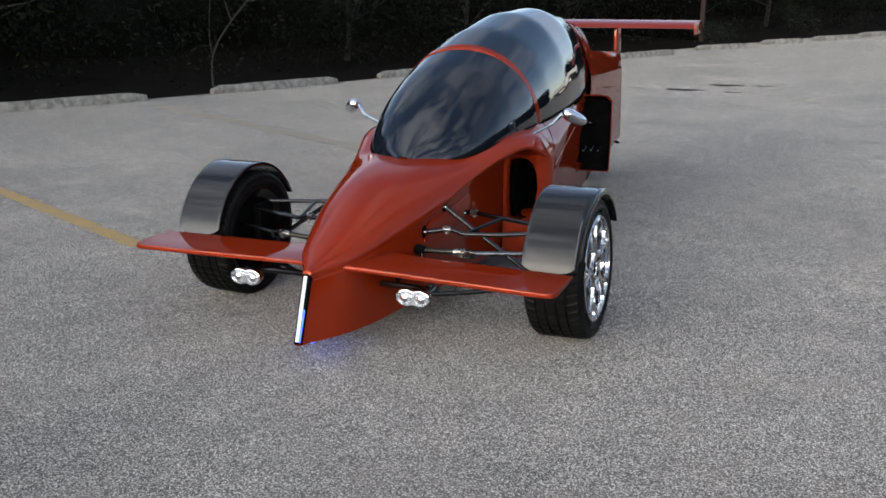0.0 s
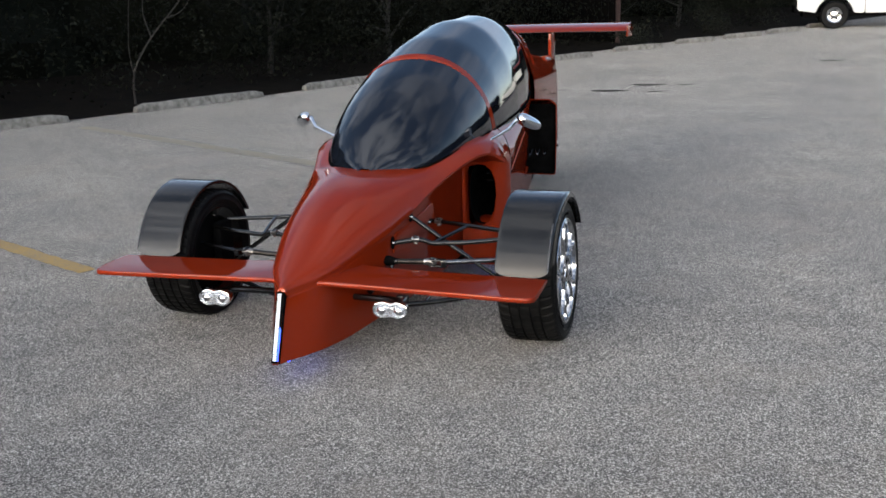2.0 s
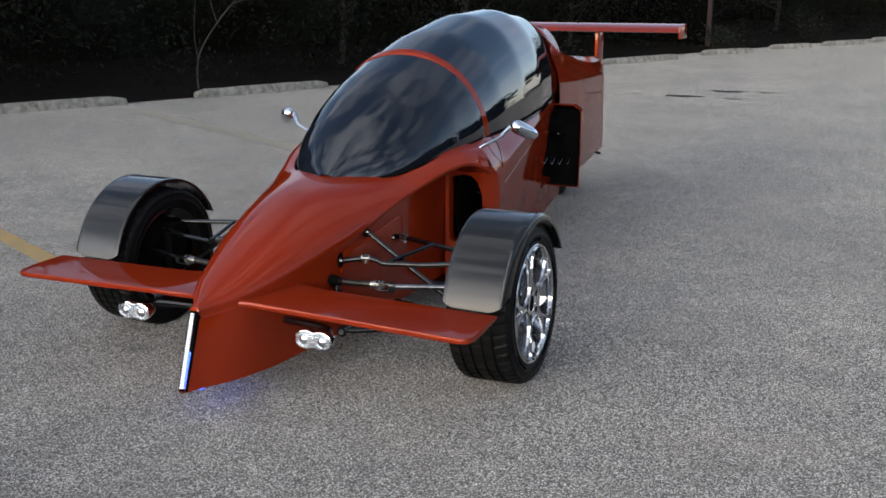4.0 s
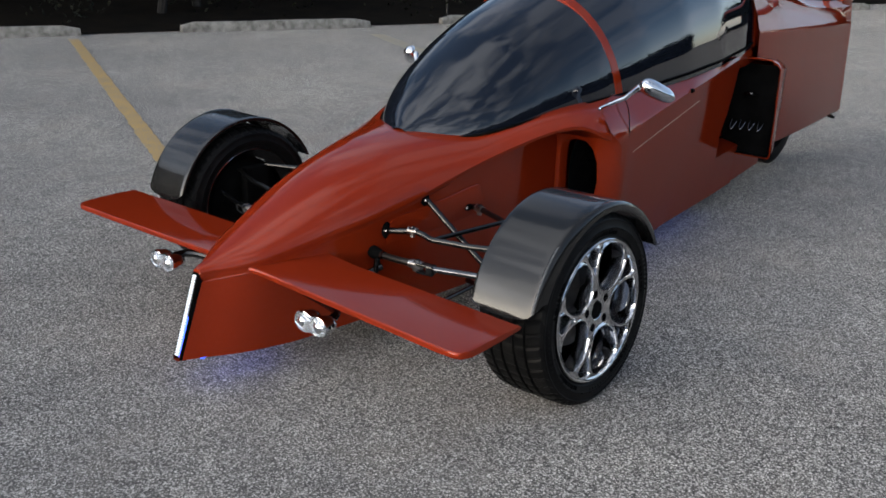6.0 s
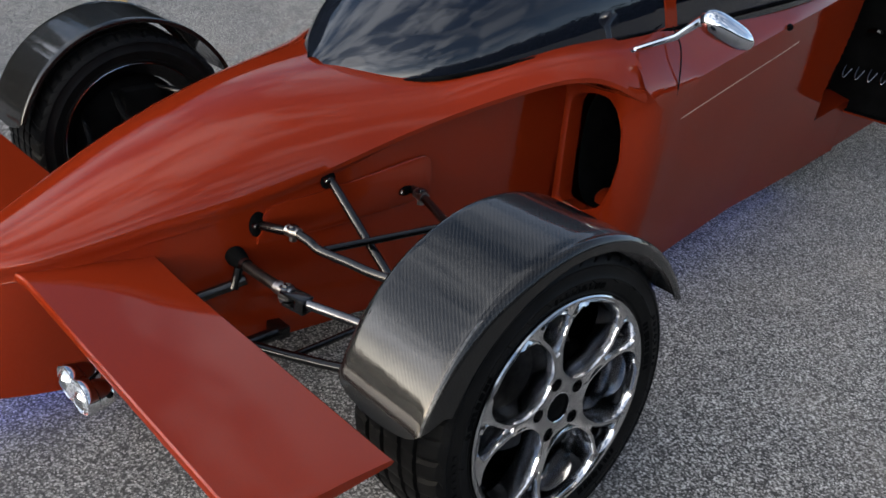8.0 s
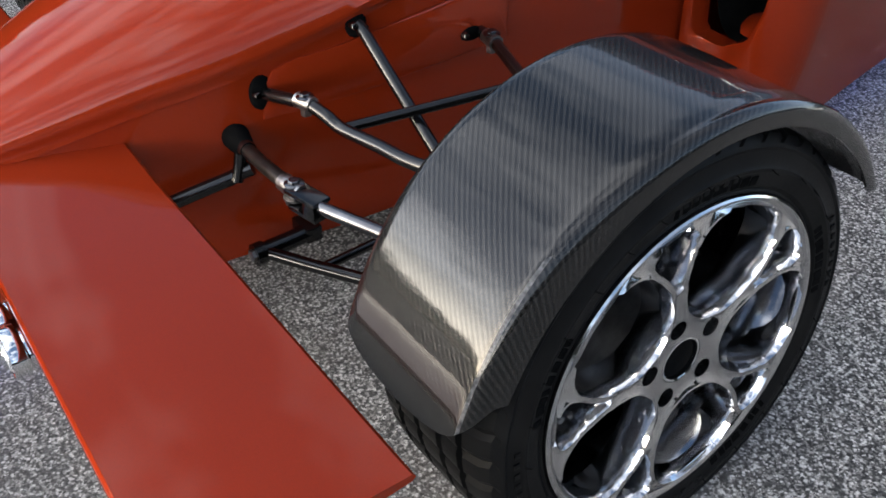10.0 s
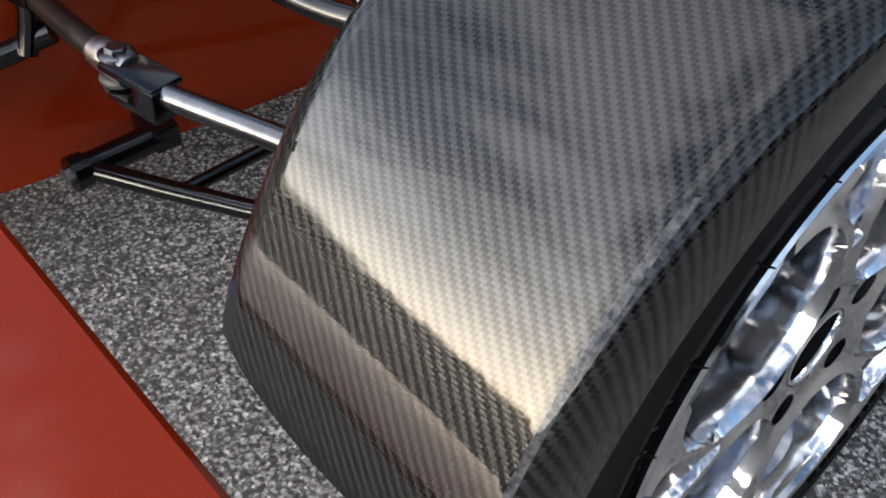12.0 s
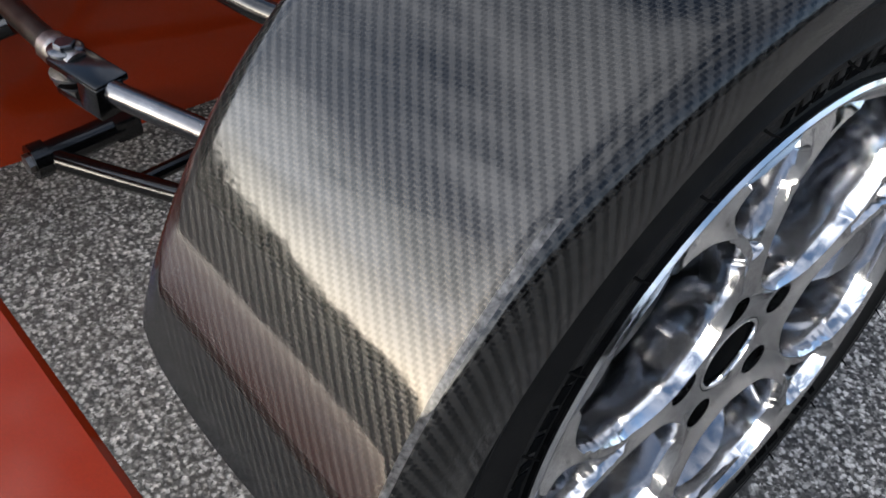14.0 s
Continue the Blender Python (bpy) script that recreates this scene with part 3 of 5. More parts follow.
def deck_curve(s, zt, zc, w):
    """Height across the shell: a rounded ridge on the nose, a flat deck with a round shoulder at the pods."""
    return zc + (zt - zc) * (1 - s ** (2.4 + 3.6 * w)) ** (0.72 - 0.2 * w)


def hood():
    """The upper nose shell with its overhanging lower edge."""
    bm = bmesh.new()
    rings = []
    for y in np.linspace(-0.775, 0.785, 56):
        zt, xc, zc, xw = (hood_at(k, y) for k in ("zt", "xc", "zc", "xw"))
        half = []
        for s in np.linspace(0, 1, 15):
            half.append((xc * s, deck_curve(s, zt, zc, np.interp(y, [0.3, 0.76], [0, 1]))))
        half += [(xc - 0.002, zc - 0.012), (xw + 0.3 * (xc - xw), zc - 0.022), (xw + 0.004, zc - 0.03)]
        rings.append([(-x, y, z) for x, z in reversed(half[1:])] + [(x, y, z) for x, z in half])
    loft(bm, rings)
    # the rounded tip over the light strip
    tip = rings[0]
    loft(bm, [[(x * 0.8, y - 0.012, 0.386 + (z - 0.386) * 0.08) for x, y, z in tip], [(x * 0.9, y - 0.010, 0.388 + (z - 0.388) * 0.6) for x, y, z in tip], tip])
    return flip(bm)


part("hood", hood(), RED, car, "glossy burnt-orange nose shell", 40)


def tub_side(sign):
    """The flat wall of the nose and tub under the hood."""
    bm = bmesh.new()
    rings = []
    for y in np.concatenate([[-0.791, -0.788, -0.782], np.linspace(-0.775, 0.80, 40)]):
        xw, zc = hood_at("xw", y), hood_at("zc", y)
        low = np.interp(y, [-0.78, -0.3, 0.8], [0.0, 0.012, 0.02])
        ring = []
        for t in np.linspace(0, 1, 9):
            foot = float(np.interp(y, [-0.5, -0.25, 0.05], [0.115, 0.14, 0.153]))
            z = zc - 0.028 + (foot - zc + 0.028) * t
            lean = -0.092 * t * np.interp(y, [-0.78, -0.55, -0.3], [1, 0.45, 0.0])
            ring.append((min(xw, 0.018) - 0.002 * min(1, (-0.775 - y) / 0.013) - low * t if y < -0.775 else xw - low * t, y + lean, z))
        rings.append(ring)
    loft(bm, rings)
    loft(bm, [[r[-1] for r in rings], [(0, r[-1][1], r[-1][2] - 0.002) for r in rings]])
    bmesh.ops.remove_doubles(bm, verts=bm.verts, dist=0.0005)
    return side_of(flip(bm), sign)


for sign in (1, -1):
    part("nose_side", tub_side(sign), RED, car, "flat burnt-orange side wall of the nose")


def access_panel(sign):
    """The hatch round the upper suspension mounts, a shallow plate with rounded corners."""
    bm = bmesh.new()
    outline = [(-0.19, 0.405), (-0.165, 0.485), (-0.05, 0.505), (0.1, 0.528), (0.225, 0.545), (0.262, 0.538), (0.275, 0.515), (0.275, 0.455), (0.262, 0.438), (0.1, 0.425), (-0.05, 0.412)]
    dense = [(p.x, p.y) for p in bent([(*p, 0) for p in outline + outline[:1]], 4)][:-1]
    rows = []
    for off, grow in ((0.0, 0.0), (0.0045, 0.0), (0.0065, -0.004)):
        cy = np.mean([p[0] for p in dense])
        cz = np.mean([p[1] for p in dense])
        rows.append([(hood_at("xw", y) + off, y + np.sign(cy - y) * -grow, z + np.sign(cz - z) * -grow) for y, z in dense])
    made = loft(bm, rows, True)
    bm.faces.new(made[-1])
    return side_of(flip(bm), sign)


for sign in (1, -1):
    part("access_panel", access_panel(sign), RED, car, "thin removable hatch on the nose side")

# side pods
PY = [0.72, 0.86, 1.22, 1.64, 2.0, 2.27, 2.6]
POD = {
    "xd": [0.415, 0.412, 0.395, 0.365, 0.345, 0.31, 0.24],
    "zd": [0.806, 0.812, 0.825, 0.845, 0.86, 0.875, 0.89],
    "xs": [0.53, 0.525, 0.482, 0.432, 0.37, 0.318, 0.255],
    "zs": [0.66, 0.668, 0.718, 0.772, 0.80, 0.82, 0.84],
    "xb": [0.505, 0.492, 0.42, 0.345, 0.302, 0.27, 0.222],
}


def pod_section(y):
    xd, zd, xs, zs, xb = (smoothed(y, PY, POD[k], 0.04) for k in ("xd", "zd", "xs", "zs", "xb"))
    plain = [(0, zd - 0.01), (xd * 0.5, zd - 0.004), (xd * 0.9, zd), (xd, zd), (xd * 0.65 + xs * 0.35, zd * 0.65 + zs * 0.35), (xd * 0.35 + xs * 0.65, zd * 0.35 + zs * 0.65), (xs - 0.008, zs + 0.014), (xs, zs)]
    arch = [(xs * s, deck_curve(s, zd, zs, 1.0)) for s in (0, 0.4, 0.72, 0.82, 0.9, 0.95, 0.985, 1.0)]
    front = float(np.interp(y, [0.78, 1.02], [1.0, 0.0]))
    pts = [(a[0] * front + b[0] * (1 - front), a[1] * front + b[1] * (1 - front)) for a, b in zip(arch, plain)]
    for t in np.linspace(0.04, 1, 26):
        x, z = xs + (xb - xs) * t + 0.012 * math.sin(math.pi * t), zs + (0.105 - zs) * t
        edge = 2.2 + max(0.0, z - 0.42) * 0.5
        deep = min(1.0, max(0.0, (y - edge) / 0.16)) * min(1.0, max(0.0, (z - 0.335) / 0.02)) * min(1.0, max(0.0, (0.775 - z) / 0.02))
        pts.append((x - 0.13 * deep * (2 - deep), z))
    return pts


def soft_corner(x, z):
    """How far the pod's front corner is rounded back."""
    return 0.08 * (max(0.0, x - 0.43) / 0.097) ** 3 * min(1.0, max(0.0, (0.705 - z) / 0.07))


def pod(sign):
    bm = bmesh.new()
    rings = [[(x, y, z) for x, z in pod_section(y)] + [(0, y, 0.1)] for y in np.concatenate([np.linspace(0.772, 2.15, 34), np.linspace(2.17, 2.6, 30)])]
    rings = [[(x, y + soft_corner(x, z) * max(0.0, 1 - (y - 0.772) / 0.25), z) for x, y, z in ring] for ring in rings]
    loft(bm, rings)
    return side_of(flip(bm), sign)


def pod_mouth(sign):
    """The flat ring round the cooling intake, with its duct."""
    bm = bmesh.new()
    cx, cz = 0.405, 0.49
    outer = [(0.298, 0.11), (0.298, 0.60), (0.299, 0.70)] + [(0.36, 0.72), (0.42, 0.725), (0.465, 0.72), (0.495, 0.708)] + [p for p in pod_section(0.772)[6:]]
    inner = [(0.320, 0.33), (0.317, 0.5), (0.317, 0.61), (0.326, 0.64), (0.375, 0.652), (0.415, 0.648), (0.448, 0.622), (0.468, 0.57), (0.474, 0.49), (0.464, 0.41), (0.44, 0.345), (0.385, 0.315)]

    def at_angle(poly, a):
        d = Vector((math.cos(a), math.sin(a)))
        best = 0.0
        for p, q in zip(poly, poly[1:] + poly[:1]):
            p, q = Vector(p) - Vector((cx, cz)), Vector(q) - Vector((cx, cz))
            den = d.x * (q.y - p.y) - d.y * (q.x - p.x)
            if abs(den) < 1e-9:
                continue
            s = (p.x * (q.y - p.y) - p.y * (q.x - p.x)) / den
            u = (p.x * d.y - p.y * d.x) / den
            if s > 0 and -1e-6 <= u <= 1 + 1e-6:
                best = max(best, s)
        return Vector((cx, cz)) + d * best

    angles = [2 * math.pi * k / 72 for k in range(72)]
    out = [at_angle(outer, a) for a in angles]
    inn = [at_angle(inner, a) for a in angles]

    def face_y(p):
        return 0.768 + soft_corner(p.x, p.y) - 0.5 * max(0.0, p.y - 0.645) - 0.03 * max(0.0, 0.40 - p.x) / 0.1

    rows = [[(p.x, 0.772 + soft_corner(p.x, p.y) if p.x > 0.475 and p.y < 0.7 else face_y(p), p.y) for p in out]]
    rows.insert(0, [(p.x - (0.003 if p.x > 0.45 else 0.0), face_y(p) + (0.04 if p.x > 0.45 else 0.0), p.y) for p in out])
    for t in (0.35, 0.9, 1.0):
        rows.append([(p.x, face_y(p) - 0.003 * math.sin(math.pi * t) + (0.004 if t == 1 else 0), p.y) for p in (o.lerp(i, t) for o, i in zip(out, inn))])
    rows.append([(p.x, face_y(p) + 0.05, p.y) for p in inn])
    loft(bm, rows, True)
    return side_of(flip(bm), sign)


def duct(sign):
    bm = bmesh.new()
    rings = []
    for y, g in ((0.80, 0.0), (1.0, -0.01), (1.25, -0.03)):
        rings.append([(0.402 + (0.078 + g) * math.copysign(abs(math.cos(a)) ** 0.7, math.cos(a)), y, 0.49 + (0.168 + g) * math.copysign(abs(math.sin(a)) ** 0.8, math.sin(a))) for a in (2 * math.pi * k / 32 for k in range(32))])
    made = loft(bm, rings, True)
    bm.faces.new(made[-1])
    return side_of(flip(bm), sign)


def duct_floor(sign):
    bm = bmesh.new()
    bmesh.ops.create_uvsphere(bm, u_segments=24, v_segments=12, radius=1)
    bmesh.ops.transform(bm, matrix=Matrix.Translation((0.39, 0.90, 0.30)) @ Matrix.Diagonal((0.07, 0.08, 0.052, 1)), verts=bm.verts)
    return side_of(bm, sign)


def duct_rib(sign, z):
    bm = bmesh.new()
    tube(bm, bent([(0.335, 0.93, z), (0.40, 0.91, z + 0.012), (0.462, 0.95, z)], 5), 0.007, 8)
    return side_of(bm, sign)


for sign in (1, -1):
    p = part("side_pod", pod(sign), RED, car, "smooth burnt-orange side pod tapering to the rear", 30)
    part("intake_ring", pod_mouth(sign), RED, p, "flat rounded rim of the cooling intake")
    # The duct's walls and end are coloured black for the shade inside it.
    part("intake_duct", duct(sign), BLACK, p, "black-walled cooling intake duct, the hollow's shade in its colour")
    part("duct_floor", duct_floor(sign), RED, p, "domed burnt-orange floor of the cooling intake")
    for z in (0.57, 0.53):
        part("duct_rib", duct_rib(sign, z), BLACK_TUBE, p)


def scratch(sign):
    bm = bmesh.new()
    line = []
    for y in np.linspace(0.975, 1.72, 12):
        z = 0.588 + 0.15 * (y - 0.975)
        side = sorted((q, p) for p, q in pod_section(y)[7:])
        line.append((float(np.interp(z, [q for q, p in side], [p for q, p in side])) + 0.0005, y, z))
    tube(bm, line, 0.0014, 6)
    return side_of(bm, sign)


part("crease_line", scratch(1), SCRATCH, car, "pale thin scratch along the side pod")


def filler_dot():
    bm = bmesh.new()
    bmesh.ops.create_uvsphere(bm, u_segments=12, v_segments=8, radius=0.011)
    bmesh.ops.transform(bm, matrix=Matrix.Translation((0.443, 1.58, 0.765)), verts=bm.verts)
    return bm


part("latch", filler_dot(), BLACK, car, "small dark latch on the shoulder")


def deck_seam(sign):
    bm = bmesh.new()
    tube(bm, bent([(0.425, 0.985, 0.818), (0.475, 0.965, 0.775), (0.512, 0.93, 0.705), (0.5185, 0.92, 0.65)], 5), 0.0022, 6)
    return side_of(bm, sign)


for sign in (1, -1):
    part("panel_seam", deck_seam(sign), BLACK, car, "dark shut line across the pod shoulder")

# rear body and tail
RY = [2.5, 2.8, 3.2, 3.7, 4.2, 4.75]
REAR = {
    "zt": [1.33, 1.255, 1.15, 1.06, 1.025, 1.01],
    "xu": [0.24, 0.205, 0.155, 0.105, 0.06, 0.014],
    "zu": [1.12, 1.08, 1.02, 0.97, 0.94, 0.92],
    "xm": [0.29, 0.265, 0.222, 0.16, 0.095, 0.02],
    "zm": [0.955, 0.94, 0.92, 0.90, 0.88, 0.86],
    "zb": [0.29, 0.28, 0.262, 0.245, 0.232, 0.217],
}


def rear_ring(y):
    zt, xu, zu, xm, zm, zb = (smoothed(y, RY, REAR[k], 0.1) for k in ("zt", "xu", "zu", "xm", "zm", "zb"))
    half = [(0, zt), (xu * 0.55, zt - 0.03), (xu * 0.85, zt * 0.5 + zu * 0.5), (xu, zu), (xm * 0.7 + xu * 0.3, zm * 0.6 + zu * 0.4), (xm - 0.004, zm + 0.012), (xm + 0.003, zm), (xm + 0.004, zm - 0.014), (xm + 0.012, zm * 0.5 + zb * 0.5), (xm + 0.018, zb + 0.02), (xm + 0.008, zb), (0, zb)]
    return [(-x, y, z) for x, z in reversed(half[1:-1])] + [(x, y, z) for x, z in half]


bm = bmesh.new()
loft(bm, [rear_ring(y) for y in np.linspace(2.6, 4.75, 30)], True, (False, True))
rear = part("rear_body", flip(bm), RED, car, "burnt-orange tail tapering to a thin upright edge", 30)
bm = bmesh.new()
box(bm, (-0.014, 4.56, 0.95), (0.014, 4.745, 1.27), 0.006)
part("fin", bm, RED, rear, "upright fin carrying the rear wing")
bm = bmesh.new()
tube(bm, [(0.0, 4.58, 0.215), (0.055, 4.57, 0.205), (0.075, 4.57, 0.2)], [0.012, 0.012, 0.009], 10)
part("jack_peg", bm, BLACK, rear, "short black peg under the tail")

# the air scoop standing proud of the flank, open to the front
SCOOP_Y = [2.53, 2.6, 2.75, 2.95, 3.2]


def scoop_ring(y, inset=0.0):
    out = float(np.interp(y, SCOOP_Y, [0.462, 0.448, 0.40, 0.32, 0.20]))
    top = float(np.interp(y, SCOOP_Y, [0.79, 0.785, 0.765, 0.735, 0.69]))
    low = float(np.interp(y, SCOOP_Y, [0.285, 0.285, 0.288, 0.292, 0.30]))
    back = 0.15
    top, low, out = top - inset, low + inset, out - inset
    ring = [(back, top + 0.025), (back + 0.55 * (out - back), top + 0.032), (out - 0.05, top + 0.03), (out - 0.012, top + 0.006), (out, top - 0.012), (out - 0.004, (top + low) / 2), (out - 0.014, low + 0.012), (out - 0.026, low), (back, low)]
    lean = 0.0 if y > 2.55 else 0.09
    return [(x, y + lean * (0.6 - z), z) for x, z in ring]


def scoop(sign):
    bm = bmesh.new()
    loft(bm, [scoop_ring(y) for y in np.linspace(2.53, 3.2, 14)], True)
    loft(bm, [scoop_ring(2.53), scoop_ring(2.53, 0.006), scoop_ring(2.54, 0.007)], True)
    bmesh.ops.remove_doubles(bm, verts=bm.verts, dist=0.0004)
    return side_of(flip(bm), sign)


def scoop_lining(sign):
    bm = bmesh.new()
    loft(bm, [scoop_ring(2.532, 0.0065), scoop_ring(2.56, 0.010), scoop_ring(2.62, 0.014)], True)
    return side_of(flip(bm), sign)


def dark_back_sheet(sign):
    """Black sheet closing the scoop at its back, in place of its unlit depth."""
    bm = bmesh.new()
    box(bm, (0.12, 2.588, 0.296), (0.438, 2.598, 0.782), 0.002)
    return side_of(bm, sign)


for sign in (1, -1):
    ear = part("air_scoop", scoop(sign), RED, rear, "burnt-orange side air scoop open to the front", 30)
    # Lining and back sheet are black so that the scoop's shade is in their colour.
    part("scoop_lining", scoop_lining(sign), BLACK, ear, "black lining with the air scoop's inner shade in its colour")
    part("dark_back_sheet", dark_back_sheet(sign), BLACK, ear, "black sheet standing in for the air scoop's unlit depth")


def skirt(sign):
    """The pod's lower flank running on under the air scoop."""
    bm = bmesh.new()
    rings = []
    for y in np.linspace(2.4, 3.15, 8):
        x = float(np.interp(y, [2.4, 2.6, 3.15], [0.249, 0.222, 0.14]))
        rings.append([(0, y, 0.105), (x - 0.01, y, 0.105), (x, y, 0.115), (x + 0.006, y, 0.2), (x + 0.008, y, 0.3), (0, y, 0.3)])
    loft(bm, rings, True, (True, True))
    return side_of(flip(bm), sign)


for sign in (1, -1):
    part("skirt", skirt(sign), RED, rear, "lower flank under the side air scoop")


def header(sign, k):
    bm = bmesh.new()
    x, z = 0.195 + 0.052 * k, 0.435 + 0.004 * k
    tube(bm, bent([(x, 2.592, z + 0.03), (x + 0.004, 2.565, z), (x + 0.016, 2.56, z - 0.014), (x + 0.026, 2.592, z + 0.02)], 5), 0.0045, 8)
    return side_of(bm, sign)


for sign in (1, -1):
    for k in range(4):
        part("header_pipe", header(sign, k), PLATED, rear, "short plated exhaust header bend")
    bm = bmesh.new()
    tube(bm, bent([(0.25, 2.592, 0.60), (0.265, 2.565, 0.62), (0.30, 2.56, 0.625), (0.32, 2.592, 0.61)], 5), 0.012, 10)
    part("hose", side_of(bm, sign), BLACK_TUBE, rear, "glossy black hose bend inside the scoop")

bm = bmesh.new()
spin(bm, [(-0.07, 0.2), (-0.075, 0.27), (-0.06, 0.298), (0.06, 0.298), (0.075, 0.27), (0.07, 0.2)], 48)
bmesh.ops.transform(bm, matrix=Matrix.Translation((-0.06, 3.7, 0.297)), verts=bm.verts)
part("rear_tyre", bm, RUBBER, car, "single rear tyre under the tail")


def spoiler():
    bm = bmesh.new()
    prof = [(0.0, 0.0), (0.04, 0.016), (0.13, 0.024), (0.25, 0.016), (0.34, 0.004), (0.25, -0.002), (0.1, -0.012), (0.02, -0.01)]
    loft(bm, [[(x, 4.36 + y, 1.222 + z + 0.17 * y) for y, z in prof] for x in (-0.705, -0.67, 0, 0.67, 0.705)], True, (True, True))
    return flip(bm)


wing = part("rear_wing", spoiler(), RED, car, "wide burnt-orange rear wing plank")
for sign in (1, -1):
    bm = bmesh.new()
    box(bm, (0.7, 4.37, 1.17), (0.71, 4.7, 1.262), 0.004)
    part("end_plate", side_of(bm, sign), RED, wing)

# canopy
CY = [0.13, 0.17, 0.22, 0.3, 0.4, 0.55, 0.7, 0.9, 1.2, 1.6, 2.0, 2.4, 2.75]
CANOPY = {
    "a": [0.04, 0.12, 0.185, 0.255, 0.305, 0.35, 0.38, 0.405, 0.415, 0.405, 0.37, 0.30, 0.21],
    "zb": [0.70, 0.70, 0.705, 0.72, 0.74, 0.77, 0.79, 0.805, 0.82, 0.84, 0.86, 0.88, 0.90],
    "zt": [0.715, 0.76, 0.81, 0.88, 0.955, 1.05, 1.125, 1.205, 1.297, 1.378, 1.404, 1.375, 1.29],
}


def canopy_ring(y, grow=0.0, lean=0.0, n=28):
    a, zb, zt = (smoothed(y, CY, CANOPY[k], 0.03) for k in ("a", "zb", "zt"))
    ring = []
    for k in range(n + 1):
        t = math.pi * k / n
        c, s = math.cos(t), math.sin(t)
        ring.append(((a + grow) * math.copysign(abs(c) ** 0.92, c), y + lean * (1 - s), zb - 0.03 + (zt - zb + 0.03 + grow) * s**0.95))
    return ring


bm = bmesh.new()
loft(bm, [canopy_ring(y) for y in np.concatenate([np.linspace(0.13, 0.3, 10), np.linspace(0.33, 0.93, 20)])])
part("windscreen", flip(bm), GLASS, car, "dark tinted wraparound windscreen bubble", 60)
bm = bmesh.new()
loft(bm, [canopy_ring(y) for y in np.linspace(0.93, 2.72, 36)])
part("rear_canopy", flip(bm), GLASS, car, "dark tinted rear canopy bubble", 60)


def canopy_band(y0, y1, grow, lean):
    bm = bmesh.new()
    rows = []
    for y, g in ((y0, 0.001), (y0 + 0.008, grow), (y1 - 0.008, grow), (y1, 0.001)):
        rows.append(canopy_ring(y, g, lean))
    loft(bm, rows)
    return flip(bm)


part("canopy_hoop", canopy_band(0.872, 0.928, 0.009, 0.11), RED, car, "narrow burnt-orange hoop over the canopy")
bm = bmesh.new()
loft(bm, [canopy_ring(y, g) for y, g in ((2.62, 0.001), (2.63, 0.008), (2.8, 0.012), (2.95, 0.0))])
part("canopy_collar", flip(bm), RED, car, "burnt-orange collar behind the canopy")
bm = bmesh.new()
edge = []
for y in np.concatenate([np.linspace(0.135, 0.3, 9), np.linspace(0.35, 2.6, 26)]):
    a, zb = smoothed(y, CY, CANOPY["a"], 0.03), smoothed(y, CY, CANOPY["zb"], 0.03)
    edge.append((a + 0.003, y, zb - 0.004))
line = [(-x, y, z) for x, y, z in reversed(edge)] + edge
tube(bm, line, 0.006, 6)
part("canopy_seal", bm, BLACK, car, "thin black rubber seal round the canopy")

# ---- light strip on the nose ----
bm = bmesh.new()
A, B = Vector((0, -0.79, 0.385)), Vector((0, -0.88, 0.118))
down = (B - A).normalized()
fwd = Vector((0, down.z, -down.y)).normalized()
if fwd.y > 0:
    fwd = -fwd
rows = []
for x, d in ((-0.0175, 0.025), (-0.0175, 0.0), (-0.016, -0.002), (-0.0145, 0.009), (0.0145, 0.009), (0.016, -0.002), (0.0175, 0.0), (0.0175, 0.025)):
    rows.append([tuple(p - fwd * d + Vector((x, 0, 0))) for p in (A, A.lerp(B, 0.5), B)])
loft(bm, rows)
strip = part("light_strip", flip(bm), BLACK, car, "black channel with a column of daytime lights down the nose edge")
led = bmesh.new()
box(led, (-0.0075, -0.004, -0.002), (0.0075, 0.004, 0.002), 0.001)
led_mesh = mesh_of("led", led)
led_mesh.materials.append(WHITE_LED)
turn = Matrix.Rotation(math.atan2(B.y - A.y, -(B.z - A.z)) * -1, 4, "X")
for k in range(29):
    p = A.lerp(B, (k + 1) / 30.5) - fwd * 0.001
    ob = new("led", led_mesh)
    ob.parent = strip
    ob.matrix_basis = Matrix.Translation((-0.0048, p.y, p.z)) @ turn
bm = bmesh.new()
tube(bm, [tuple(A.lerp(B, t) - fwd * 0.003 + Vector((0.0082, 0, 0))) for t in (0.5, 0.8, 0.96)], 0.0032, 8)
part("blue_led", bm, BLUE_LED, strip, "glowing blue light at the foot of the strip")
bm = bmesh.new()
box(bm, (-0.02, -0.80, 0.098), (0.02, -0.5, 0.104))
part("glow_strip", bm, BLUE_LED, car, "blue underglow strip below the nose")
for sign in (1, -1):
    bm = bmesh.new()
    tube(bm, [(0.42, 0.9, 0.092), (0.33, 1.6, 0.092), (0.22, 2.2, 0.092)], 0.006, 6)
    part("glow_strip", side_of(bm, sign), BLUE_LED, car, "blue underglow strip below the pod")

# ---- front wings ----


